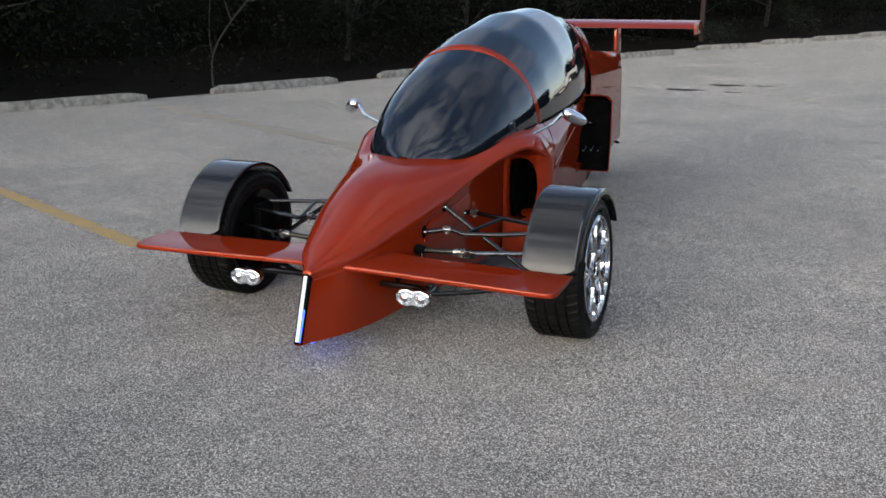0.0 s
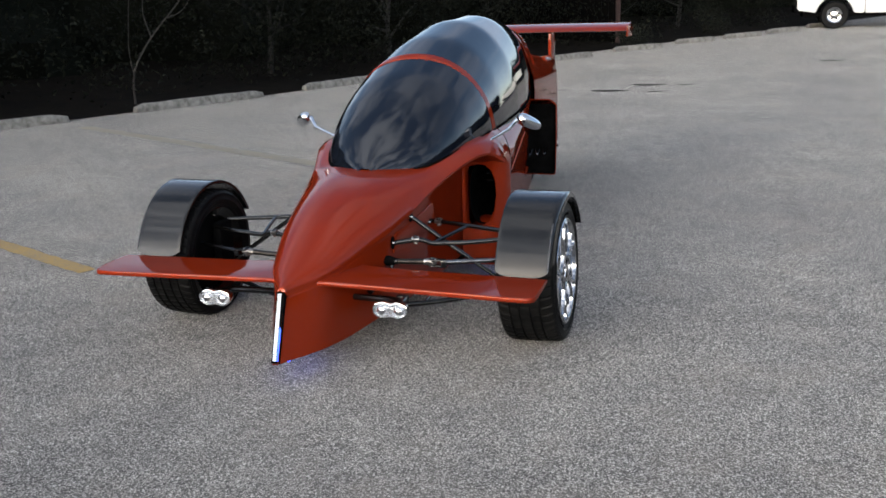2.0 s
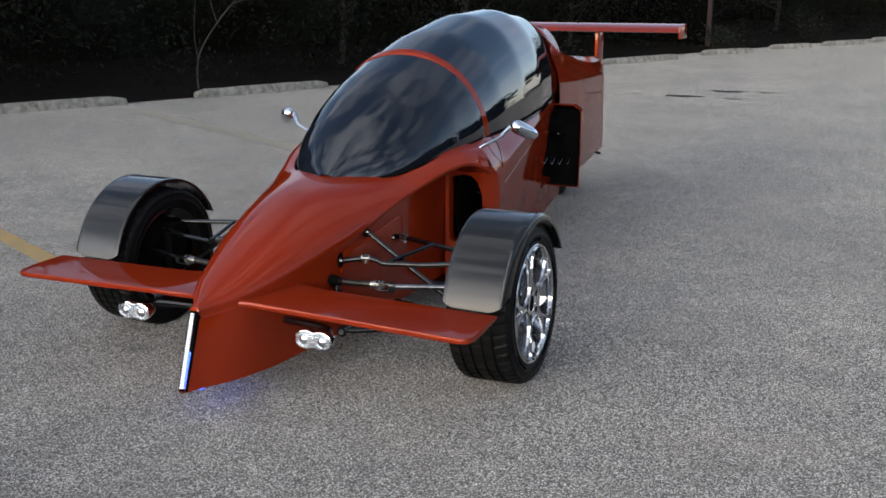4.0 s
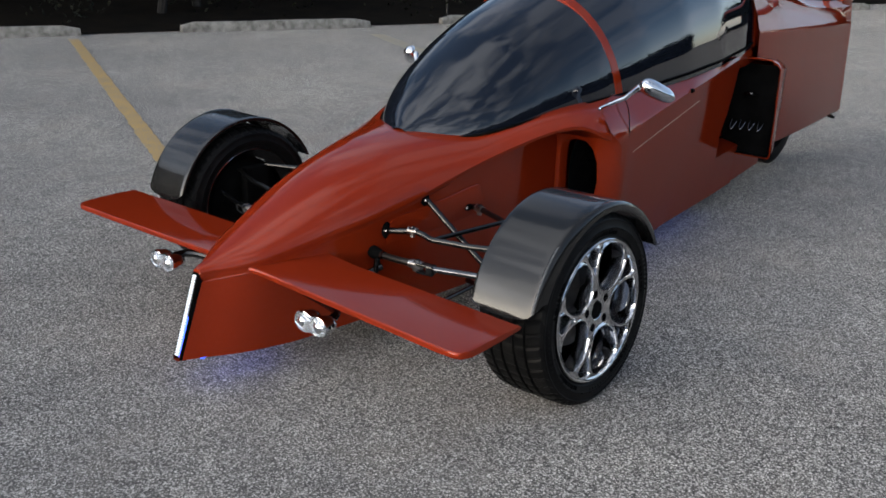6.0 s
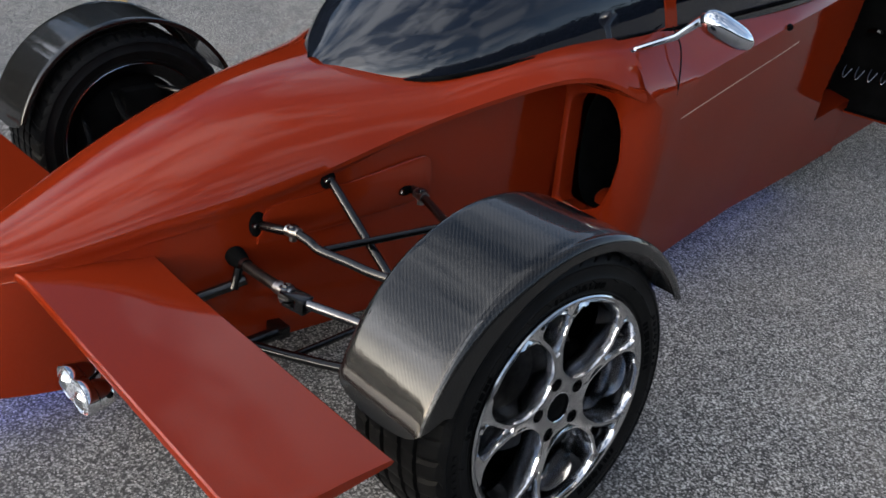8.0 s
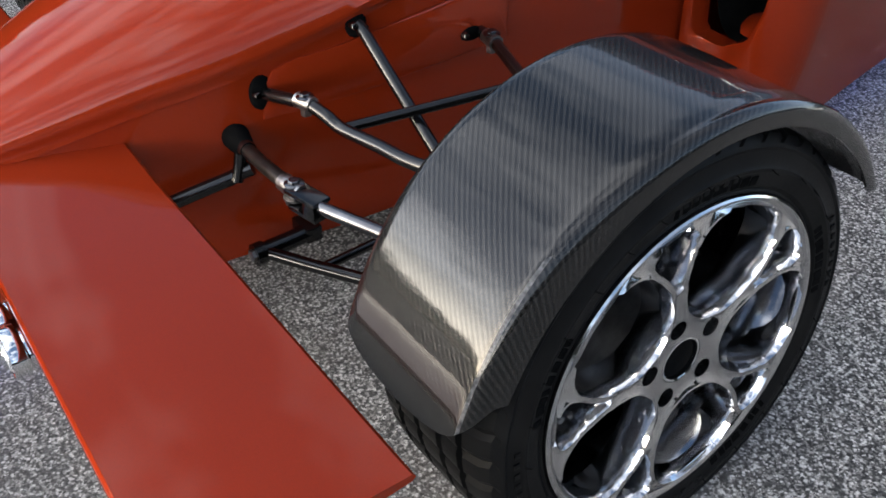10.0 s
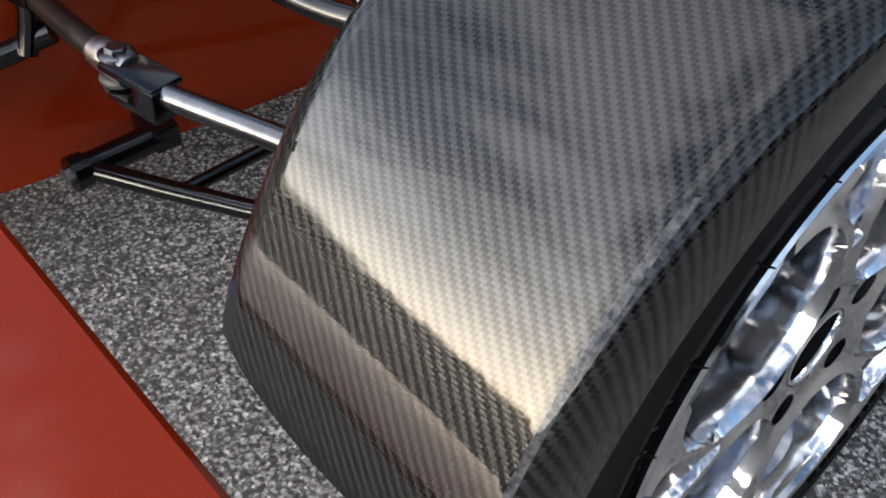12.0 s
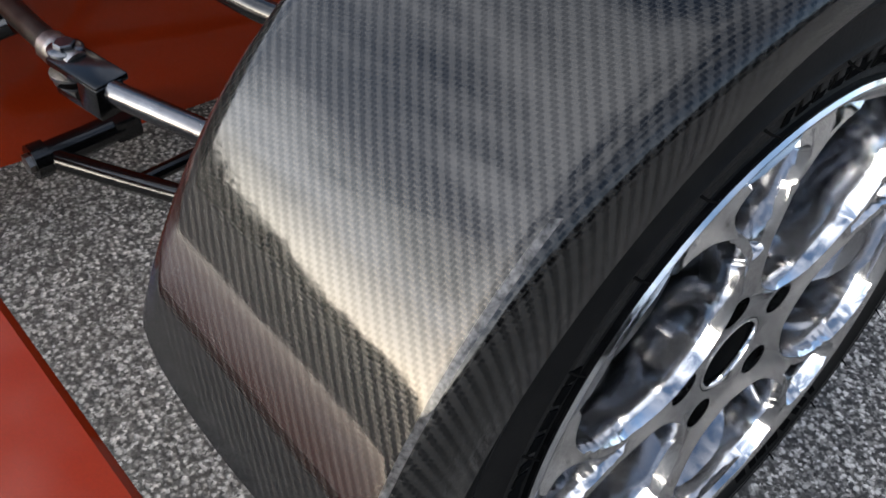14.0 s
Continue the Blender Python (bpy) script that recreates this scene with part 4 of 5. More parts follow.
def front_wing(sign):
    """A plank wing with a rounded leading edge and a clipped outer corner."""
    bm = bmesh.new()
    rings = []
    for x in np.concatenate([np.linspace(0.09, 0.9, 16), [0.92, 0.94, 0.952, 0.962, 0.971, 0.978, 0.984, 0.988]]):
        y0 = np.interp(x, [0.09, 0.145, 0.90, 0.952, 0.97, 0.982, 0.988], [-0.66, -0.652, -0.66, -0.656, -0.649, -0.635, -0.61])
        y1 = np.interp(x, [0.09, 0.2, 0.988], [-0.40, -0.397, -0.393])
        z0 = np.interp(x, [0.09, 0.3, 1.0], [0.388, 0.384, 0.372])
        z1 = np.interp(x, [0.09, 0.2, 0.32, 1.0], [0.412, 0.40, 0.39, 0.380])
        w = y1 - y0
        th = 0.016
        prof = []
        for s, up, lo in ((0.0, 0.0, -0.1), (0.006, 0.42, -0.5), (0.018, 0.62, -0.65), (0.25, 0.70, -0.65), (0.6, 0.66, -0.5), (0.98, 0.42, -0.2), (1.0, 0.1, 0.0)):
            prof.append((s, up, lo))
        ring = [(x, y0 + w * s, z0 + (z1 - z0) * s + th * up) for s, up, lo in prof] + [(x, y0 + w * s, z0 + (z1 - z0) * s + th * lo) for s, up, lo in reversed(prof[1:-1])]
        rings.append(ring)
    loft(bm, rings, True, (True, True))
    return side_of(flip(bm), sign)


for sign in (1, -1):
    part("front_wing", front_wing(sign), RED, car, "flat burnt-orange front wing with clipped outer corner", 30)

# ---- headlamps under the wings ----


def lamp_parts(sign, cx):
    cy, cz = -0.678, 0.303

    def outline(grow, d, n=48):
        """A figure-of-eight loop facing forward."""
        pts = []
        for k in range(n):
            a = 2 * math.pi * k / n
            x = 0.071 * math.copysign(abs(math.cos(a)) ** 0.85, math.cos(a))
            waist = 0.034 - 0.0085 * math.exp(-((x / 0.017) ** 2))
            z = waist * math.copysign(abs(math.sin(a)) ** 0.8, math.sin(a))
            pts.append((cx + x * (1 + grow / 0.07), cy + d, cz + z * (1 + grow / 0.034)))
        return pts

    bm = bmesh.new()
    loft(bm, [outline(-0.003, 0.004), outline(-0.001, -0.001), outline(0.002, 0.0), outline(0.003, 0.006), outline(0.001, 0.02), outline(-0.012, 0.03)], True, (False, True))
    lamp = part("headlamp", side_of(flip(bm), sign), CHROME, car, "chrome twin-round headlamp under the front wing")
    for dx in (-0.036, 0.036):
        bm = bmesh.new()
        bmesh.ops.create_uvsphere(bm, u_segments=24, v_segments=14, radius=0.031)
        bmesh.ops.transform(bm, matrix=Matrix.Translation((cx + dx, cy + 0.028, cz)) @ Matrix.Diagonal((1, 1.25, 0.92, 1)), verts=bm.verts)
        part("rear_bowl", side_of(bm, sign), CHROME, lamp, "domed chrome back of the lamp")
        bm = bmesh.new()
        rows = [[(cx + dx + r * math.cos(a), cy + d, cz + 0.9 * r * math.sin(a)) for a in (2 * math.pi * k / 24 for k in range(24))] for r, d in ((0.030, 0.002), (0.0275, 0.004), (0.022, 0.012), (0.013, 0.02), (0.005, 0.023))]
        made = loft(bm, rows, True)
        bm.faces.new(made[-1])
        part("reflector", side_of(flip(bm), sign), CHROME, lamp)
        bm = bmesh.new()
        bmesh.ops.create_uvsphere(bm, u_segments=12, v_segments=8, radius=0.0105)
        bmesh.ops.transform(bm, matrix=Matrix.Translation((cx + dx, cy + 0.012, cz)), verts=bm.verts)
        part("bulb", side_of(bm, sign), BULB, lamp, "lit white bulb")
    bm = bmesh.new()
    made = loft(bm, [outline(-0.003, 0.004), outline(-0.012, -0.003), outline(-0.022, -0.005)], True)
    bm.faces.new(made[-1])
    part("lens", side_of(shell(bm, 0.0015), sign), LENS, lamp, "clear figure-of-eight lamp lens")
    bm = bmesh.new()
    tube(bm, bent([(cx + 0.02, cy + 0.06, cz), (cx - 0.02, cy + 0.12, cz + 0.005), (0.19, -0.5, cz - 0.01)], 5), 0.014, 10)
    part("lamp_bracket", side_of(bm, sign), BLACK_TUBE, lamp, "black tube holding the headlamp")


lamp_parts(1, 0.415)
lamp_parts(-1, 0.372)

# ---- mirrors ----


def mirror(sign, reach):
    base, head = Vector((0.435, 0.81, 0.775)), Vector((0.607 + reach, 0.933, 0.856))
    bm = bmesh.new()
    tube(bm, [base, Vector((0.525 + reach * 0.8, 0.855, 0.826)), head + Vector((-0.045, -0.03, 0.018))], [0.007, 0.009, 0.012], 10)
    box(bm, base - Vector((0.014, 0.022, 0.012)), base + Vector((0.014, 0.022, 0.004)), 0.004)
    arm = part("mirror_arm", side_of(bm, sign), CHROME, car, "slim chrome mirror arm")
    bm = bmesh.new()
    made = bmesh.ops.create_uvsphere(bm, u_segments=28, v_segments=18, radius=1)["verts"]
    for v in made:
        v.co.x = math.copysign(abs(v.co.x) ** 0.62, v.co.x)
        taper = 1.05 - 0.16 * v.co.x
        v.co.y *= taper
        v.co.z *= taper
        if v.co.y > 0.35:
            v.co.y = 0.35 + 0.1 * (v.co.y - 0.35)
    m = Matrix.Translation(head + Vector((0.012, 0, 0.0))) @ Matrix.Rotation(radians(46), 4, "Z") @ Matrix.Rotation(radians(24), 4, "Y") @ Matrix.Diagonal((0.078, 0.036, 0.031, 1))
    bmesh.ops.transform(bm, matrix=m, verts=made)
    shell_ob = part("mirror_shell", side_of(bm, sign), CHROME, arm, "chrome teardrop mirror shell", 60)
    bm = bmesh.new()
    bmesh.ops.create_circle(bm, cap_ends=True, segments=28, radius=1)
    m2 = m @ Matrix.Translation((0, 0.425, 0)) @ Matrix.Rotation(-math.pi / 2, 4, "X") @ Matrix.Diagonal((0.86, 0.82, 1, 1))
    bmesh.ops.transform(bm, matrix=m2, verts=bm.verts)
    part("mirror_glass", side_of(bm, sign), CHROME, shell_ob)


mirror(1, 0.0)
mirror(-1, 0.075)

# ---- wheels ----


def rim_face():
    """A cast face with five round windows and five small outer ones."""
    from mathutils.geometry import delaunay_2d_cdt
    R = 0.222
    verts, edges = [], []
    holes, lugs, beside = [], [], []

    def loop(points):
        start = len(verts)
        verts.extend(Vector(p) for p in points)
        n = len(points)
        edges.extend((start + i, start + (i + 1) % n) for i in range(n))

    loop([(R * math.cos(2 * math.pi * k / 120), R * math.sin(2 * math.pi * k / 120)) for k in range(120)])

    def window(points, a):
        c, s = math.cos(a), math.sin(a)
        pts = [(r * c - w * s, r * s + w * c) for r, w in points]
        holes.append(pts)
        loop(pts)
        # rows of points beside the opening, on which its edge rolls over
        for off in (0.002, 0.0045, 0.0075, 0.012):
            for i in range(len(pts)):
                d = Vector(pts[(i + 1) % len(pts)]) - Vector(pts[i - 1])
                q = Vector(pts[i]) + off * Vector((-d.y, d.x)).normalized()
                beside.append(q)

    big = [(p.x, p.y) for p in bent([(0.068, 0.0, 0), (0.08, 0.036, 0), (0.116, 0.062, 0), (0.16, 0.074, 0), (0.196, 0.064, 0), (0.2155, 0.026, 0), (0.2155, -0.026, 0), (0.196, -0.064, 0), (0.16, -0.074, 0), (0.116, -0.062, 0), (0.08, -0.036, 0), (0.068, 0, 0)], 4)][:-1]
    small = [(p.x, p.y) for p in bent([(0.136, 0.0, 0), (0.164, 0.011, 0), (0.2, 0.031, 0), (0.213, 0.02, 0), (0.2165, 0.0, 0), (0.213, -0.02, 0), (0.2, -0.031, 0), (0.164, -0.011, 0), (0.136, 0, 0)], 4)][:-1]
    for k in range(5):
        a = math.pi / 2 + 2 * math.pi * k / 5
        window(big, a)
        window(small, a + math.pi / 5)
        c, s = math.cos(a + math.pi / 5), math.sin(a + math.pi / 5)
        lug = [(0.057 * c + 0.0142 * math.cos(t), 0.057 * s + 0.0142 * math.sin(t)) for t in (2 * math.pi * i / 16 for i in range(16))]
        lugs.append(lug)
        loop(lug)
    hub = [(0.0345 * math.cos(t), 0.0345 * math.sin(t)) for t in (2 * math.pi * i / 32 for i in range(32))]
    lugs.append(hub)
    loop(hub)
    def gap(p):
        best = 1.0
        for h in holes:
            for q, w in zip(h, h[1:] + h[:1]):
                e = Vector(w) - Vector(q)
                k = min(1.0, max(0.0, (p - Vector(q)).dot(e) / e.length_squared))
                best = min(best, (Vector(q) + e * k - p).length)
        return best

    for q in beside:
        if q.length < 0.219 and gap(q) > 0.0017:
            verts.append(q)
    for r in (0.039, 0.044):
        verts.extend(Vector((r * math.cos(2 * math.pi * k / 20), r * math.sin(2 * math.pi * k / 20))) for k in range(20))
    out_v, _, out_f, *_ = delaunay_2d_cdt(verts, edges, [], 1, 1e-6)

    def inside(p, poly):
        hit = False
        for (x1, y1), (x2, y2) in zip(poly, poly[1:] + poly[:1]):
            if (y1 > p[1]) != (y2 > p[1]) and p[0] < (x2 - x1) * (p[1] - y1) / (y2 - y1) + x1:
                hit = not hit
        return hit

    bm = bmesh.new()

    def level(v):
        g = gap(v)
        roll = 0.012 * (1 - min(1.0, g / 0.0045)) ** 2 - 0.0055 * math.exp(-(((g - 0.0055) / 0.004) ** 2))
        return 0.018 - 0.008 * math.exp(-((v.length / 0.13) ** 2)) - roll

    top = [bm.verts.new((level(v), v.x, v.y)) for v in out_v]
    for f in out_f:
        c = sum((out_v[i] for i in f), Vector((0, 0))) / len(f)
        if not any(inside(c, h) for h in holes + lugs):
            bm.faces.new([top[i] for i in f])
    bmesh.ops.recalc_face_normals(bm, faces=bm.faces)
    if sum(f.normal.x for f in bm.faces) < 0:
        bmesh.ops.reverse_faces(bm, faces=bm.faces)
    rim_edges = [e for e in bm.edges if e.is_boundary]
    made = bmesh.ops.extrude_edge_only(bm, edges=rim_edges)
    moved = [v for v in made["geom"] if isinstance(v, bmesh.types.BMVert)]
    for v in moved:
        v.co.x -= 0.034
    return bm, holes


def tyre():
    """Grooved tread with slanted shoulder cuts and a ribbed sidewall."""
    bm = bmesh.new()
    R, Ri = TYRE_R, 0.222
    side = [(0.105, Ri), (0.116, Ri + 0.010), (0.1205, Ri + 0.015), (0.1188, Ri + 0.018), (0.1225, Ri + 0.023), (0.125, Ri + 0.038), (0.1278, Ri + 0.043), (0.1278, Ri + 0.047), (0.125, Ri + 0.051),
            (0.122, R - 0.026), (0.1238, R - 0.022), (0.1215, R - 0.017), (0.114, R - 0.008), (0.1, R - 0.002), (0.074, R - 0.0005)]
    prof = list(side)
    for g in (0.066, 0.024, -0.024, -0.066):
        prof += [(g + 0.006, R), (g + 0.0045, R - 0.008), (g - 0.0045, R - 0.008), (g - 0.006, R)]
    prof += [(-x, r) for x, r in reversed(side)] + [(-0.1, Ri - 0.004), (0.1, Ri - 0.004)]
    n = 240
    rows = []
    for k in range(n):
        cut = 0.0045 if k % 5 == 0 else 0.0
        ring = []
        for x, r in prof:
            a = 2 * math.pi * k / n + (0.9 * (abs(x) - 0.06) if abs(x) > 0.06 and r > R - 0.012 else 0.0)
            rr = r - (cut if (abs(x) > 0.07 and r > R - 0.012) else 0.6 * cut if r == R else 0.0)
            ring.append(bm.verts.new((x, rr * math.sin(a), rr * math.cos(a))))
        rows.append(ring)
    m = len(prof)
    for a, b in zip(rows, rows[1:] + rows[:1]):
        for j in range(m):
            bm.faces.new((a[j], a[(j + 1) % m], b[(j + 1) % m], b[j]))
    return flip(bm)


def build_wheel():
    wheel = new("wheel")
    ty = part("tyre", tyre(), RUBBER, wheel, "black low-profile tyre with grooved tread", 25)
    # moulded marks on the sidewall
    for ring_r, marks, length in ((0.262, ((0.25, 6), (3.4, 7)), 0.012), (0.278, ((1.9, 9), (5.1, 8)), 0.008)):
        for start, count in marks:
            for k in range(count):
                a = start + k * 0.062
                bm = bmesh.new()
                box(bm, (0.1245, -0.004, -length / 2), (0.1268, 0.004, length / 2), 0.0006)
                bmesh.ops.transform(bm, matrix=Matrix.Rotation(a, 4, "X") @ Matrix.Translation((0, 0, ring_r)), verts=bm.verts)
                part("moulded_mark", bm, RUBBER, ty)
    # dark raised lettering, too worn to read
    rng = random.Random(5)
    for start, count in ((0.1, 9), (1.35, 8), (2.6, 9), (3.9, 8), (5.1, 9)):
        a = start
        for k in range(count):
            w = rng.uniform(0.0035, 0.0075)
            bm = bmesh.new()
            box(bm, (-0.0018, -w, -0.0062), (0.0011, w, 0.0062), 0.0005)
            bmesh.ops.transform(bm, matrix=Matrix.Rotation(a, 4, "X") @ Matrix.Translation((0.1238, 0, 0.2525)) @ Matrix.Rotation(radians(9), 4, "Y") @ Matrix.Rotation(radians(rng.uniform(-12, 12)), 4, "X"), verts=bm.verts)
            part("letter_bar", bm, BLACK, ty, "dull black raised bar of worn lettering")
            a += (2 * w + 0.004) / 0.2525
    # moulding nibs standing off the sidewall
    bm = bmesh.new()
    tube(bm, [(0.1265, 0, 0.268), (0.1315, 0.001, 0.2655), (0.136, 0.003, 0.264)], [0.0011, 0.0009, 0.0006], 5)
    nib_mesh = mesh_of("rubber_nib", bm)
    nib_mesh.materials.append(BLACK)
    for k in range(28):
        nib = new("rubber_nib", nib_mesh)
        nib.parent = ty
        nib.matrix_basis = Matrix.Rotation(2 * math.pi * (k + rng.uniform(-0.2, 0.2)) / 28, 4, "X")
    face, holes = rim_face()
    bmesh.ops.transform(face, matrix=Matrix.Translation((0.103, 0, 0)), verts=face.verts)
    rim = part("rim", face, RIM, wheel, "polished alloy rim with five round windows", 50)
    bm = bmesh.new()
    spin(bm, [(0.116, 0.2335), (0.124, 0.234), (0.1262, 0.2315), (0.1255, 0.2285), (0.119, 0.2195), (0.106, 0.2185), (0.1, 0.2185), (0.1, 0.2335)], 96)
    part("rim_lip", flip(bm), RIM, rim, "flat grey polished outer rim lip")
    bm = bmesh.new()
    spin(bm, [(0.102, 0.2178), (0.09, 0.2135), (0.03, 0.195), (-0.03, 0.188), (-0.085, 0.19), (-0.112, 0.226), (-0.11, 0.231), (-0.08, 0.206), (0.03, 0.2095), (0.1, 0.2195)], 96)
    part("rim_barrel", flip(bm), BARREL, rim, "bright chromed rim barrel")
    bm = bmesh.new()
    spin(bm, [(0.103, 0.0), (0.1035, 0.018), (0.106, 0.0225), (0.109, 0.0255), (0.1085, 0.0285), (0.085, 0.0288), (0.085, 0.0)], 32, False)
    part("centre_cap", flip(bm), BLACK, rim, "black centre cap")
    bm = bmesh.new()
    spin(bm, [(0.108, 0.0292), (0.1132, 0.0302), (0.1142, 0.0318), (0.1136, 0.0335), (0.1, 0.036), (0.1, 0.0292)], 40)
    part("cap_ring", flip(bm), CHROME, rim)
    bm = bmesh.new()
    spin(bm, [(0.02, 0.0), (0.022, 0.05), (0.022, 0.14), (0.0, 0.142), (0.0, 0.05), (0.0, 0.0)], 48, False)
    part("brake_disc", flip(bm), DARK_STEEL, wheel, "dark steel brake disc behind the rim")
    bm = bmesh.new()
    spin(bm, [(-0.03, 0.02), (-0.035, 0.181), (-0.055, 0.182), (-0.07, 0.15), (-0.09, 0.1), (-0.095, 0.0)], 40, False)
    part("backing_plate", flip(bm), BLACK, wheel, "black dished backing plate of the brake")
    bm = bmesh.new()
    spin(bm, [(-0.04, 0.1845), (-0.085, 0.1865), (-0.1135, 0.2255), (-0.1115, 0.2265), (-0.083, 0.1885), (-0.04, 0.1865)], 64)
    part("inner_flange", flip(bm), BLACK_TUBE, wheel, "glossy black inner flange of the rim")
    bm = bmesh.new()
    tube(bm, [(0.05, -0.176, -0.071), (0.085, -0.168, -0.068), (0.1, -0.163, -0.066)], [0.0045, 0.004, 0.0048], 10)
    part("valve_stem", bm, PLATED, rim, "small metal tyre valve")
    bm = bmesh.new()
    box(bm, (-0.01, 0.075, -0.02), (0.05, 0.15, 0.1), 0.012)
    part("brake_caliper", bm, BLACK, wheel, "black brake caliper")
    return wheel


# right wheel stands with a little negative camber
wheel = build_wheel()
wheel.parent = car
wheel.matrix_basis = Matrix.Translation((0.868, AXLE_Y, AXLE_Z)) @ Matrix.Rotation(radians(-2.0), 4, "Y") @ Matrix.Rotation(radians(-22), 4, "X")
copy_thing(wheel, Matrix.Translation((-0.868, AXLE_Y, AXLE_Z)) @ Matrix.Rotation(radians(2.0), 4, "Y") @ Matrix.Rotation(math.pi, 4, "Z"))

# ---- carbon fenders ----


wings = []


def fender(sign):
    """A thin carbon arch over the tyre, its front edge rounded, its outer edge rolled."""
    bm = bmesh.new()
    uv = bm.loops.layers.uv.new("weave")
    cross = [(-0.115, -0.010), (-0.118, -0.003), (-0.116, 0.003), (-0.11, 0.005)] + [(x, 0.005) for x in np.linspace(-0.1, 0.1, 14)] + [(0.107, 0.0035), (0.112, 0.0036), (0.116, 0.0052), (0.1205, 0.0062), (0.1255, 0.004), (0.1305, -0.003), (0.132, -0.01), (0.1325, -0.021)]
    plain = {18: (0.1062, 0.0046), 19: (0.1105, 0.003), 20: (0.1145, -0.0005), 21: (0.118, -0.006), 22: (0.1208, -0.012), 23: (0.1235, -0.021), 24: (0.1252, -0.029), 25: (0.1268, -0.038)}
    R = 0.352
    rows = []
    n = 60
    lens = [0.0]
    for (x1, r1), (x2, r2) in zip(cross, cross[1:]):
        lens.append(lens[-1] + math.hypot(x2 - x1, r2 - r1))
    info = {}
    grid = []
    for i in range(n + 1):
        row = []
        for j, (x, dr) in enumerate(cross):
            edge = min(1.0, abs(x + 0.002) / 0.136)
            a1 = radians(170.5 - 4 * edge**2 - 8 * edge**8)
            a0 = radians(25 + 150 * max(0.0, -dr))
            t = i / n
            a = a0 + (a1 - a0) * t
            deg = math.degrees(a)
            fall = min(1.0, max(0.0, (deg - 85) / 50))
            fall = fall * fall * (3 - 2 * fall)
            if j in plain:
                x, dr = x + (plain[j][0] - x) * fall, dr + (plain[j][1] - dr) * fall
            flare = max(0.0, (70 - deg) / 55) ** 1.5 * max(0.0, (x - 0.06) / 0.07)
            r = R + dr + 0.002 * flare + 0.006 * max(0.0, (deg - 148) / 22) ** 2
            v = bm.verts.new((x + 0.006 * flare, AXLE_Y + r * math.cos(a), AXLE_Z + r * math.sin(a)))
            info[v] = (R * a, lens[j])
            row.append(v)
        grid.append(row)
    for a, b in zip(grid, grid[1:]):
        for j in range(len(cross) - 1):
            f = bm.faces.new((a[j], a[j + 1], b[j + 1], b[j]))
            f.material_index = 1 if j == 18 and math.degrees(math.atan2(f.calc_center_median().z - AXLE_Z, f.calc_center_median().y - AXLE_Y)) > 130 else 0
            for loop in f.loops:
                loop[uv].uv = info[loop.vert]
    bmesh.ops.recalc_face_normals(bm, faces=bm.faces)
    if sum(f.normal.z for f in bm.faces) < 0:
        bmesh.ops.reverse_faces(bm, faces=bm.faces)
    bmesh.ops.solidify(bm, geom=bm.faces[:], thickness=0.004)
    bmesh.ops.transform(bm, matrix=Matrix.Translation((0.868, 0, 0)), verts=bm.verts)
    return side_of(bm, sign)


for sign in (1, -1):
    shell_ob = part("fender", fender(sign), CARBON, car, "glossy carbon fibre cycle fender over the front tyre", 50)
    shell_ob.data.materials.append(FRAYED)
    wings.append(shell_ob)


def crack():
    bm = bmesh.new()
    R = 0.3575
    tube(bm, [(0.7655 + 0.0006 * k, AXLE_Y + R * math.cos(a), AXLE_Z + R * math.sin(a)) for k, a in enumerate(np.radians([145.0, 145.5, 146.0]))], 0.0004, 5)
    return bm


part("crack", crack(), BLACK, wings[0], "short dark crack in the fender lacquer")

# ---- front suspension ----


def rod(name, points, radius, mat, sign, label="", smooth_line=False):
    bm = bmesh.new()
    tube(bm, bent(points, 5) if smooth_line else points, radius, 12)
    return part(name, side_of(bm, sign), mat, car, label)


def rod_end(at, axis, sign, size=0.016):
    """A clamped rod end: a ball in a steel eye with a bolt."""
    at, axis = Vector(at), Vector(axis).normalized()
    q = axis.to_track_quat("Z", "Y").to_matrix().to_4x4()
    bm = bmesh.new()
    tube(bm, [at - axis * size * 1.1, at + axis * size * 1.1], size * 0.85, 14)
    eye = part("rod_end", side_of(bm, sign), STEEL, car, "steel clamp with bolt on a suspension rod")
    bm = bmesh.new()
    tube(bm, [at + Vector((0, 0, size * 0.62)), at + Vector((0, 0, size * 0.72)), at + Vector((0, 0, size * 0.8))], [size * 0.95, size * 0.95, size * 0.8], 18)
    part("washer", side_of(bm, sign), PLATED, eye, "bright flat washer")
    bm = bmesh.new()
    tube(bm, [at + Vector((0, 0, size * 0.75)), at + Vector((0, 0, size * 1.02)), at + Vector((0, 0, size * 1.08))], [size * 0.58, size * 0.58, size * 0.5], 6)
    part("bolt_head", side_of(bm, sign), PLATED, eye, "low hexagonal bolt head")
    bm = bmesh.new()
    tube(bm, [at - Vector((0, 0, size * 1.4)), at - Vector((0, 0, size * 0.3))], size * 0.6, 6)
    part("nut", side_of(bm, sign), STEEL, eye)


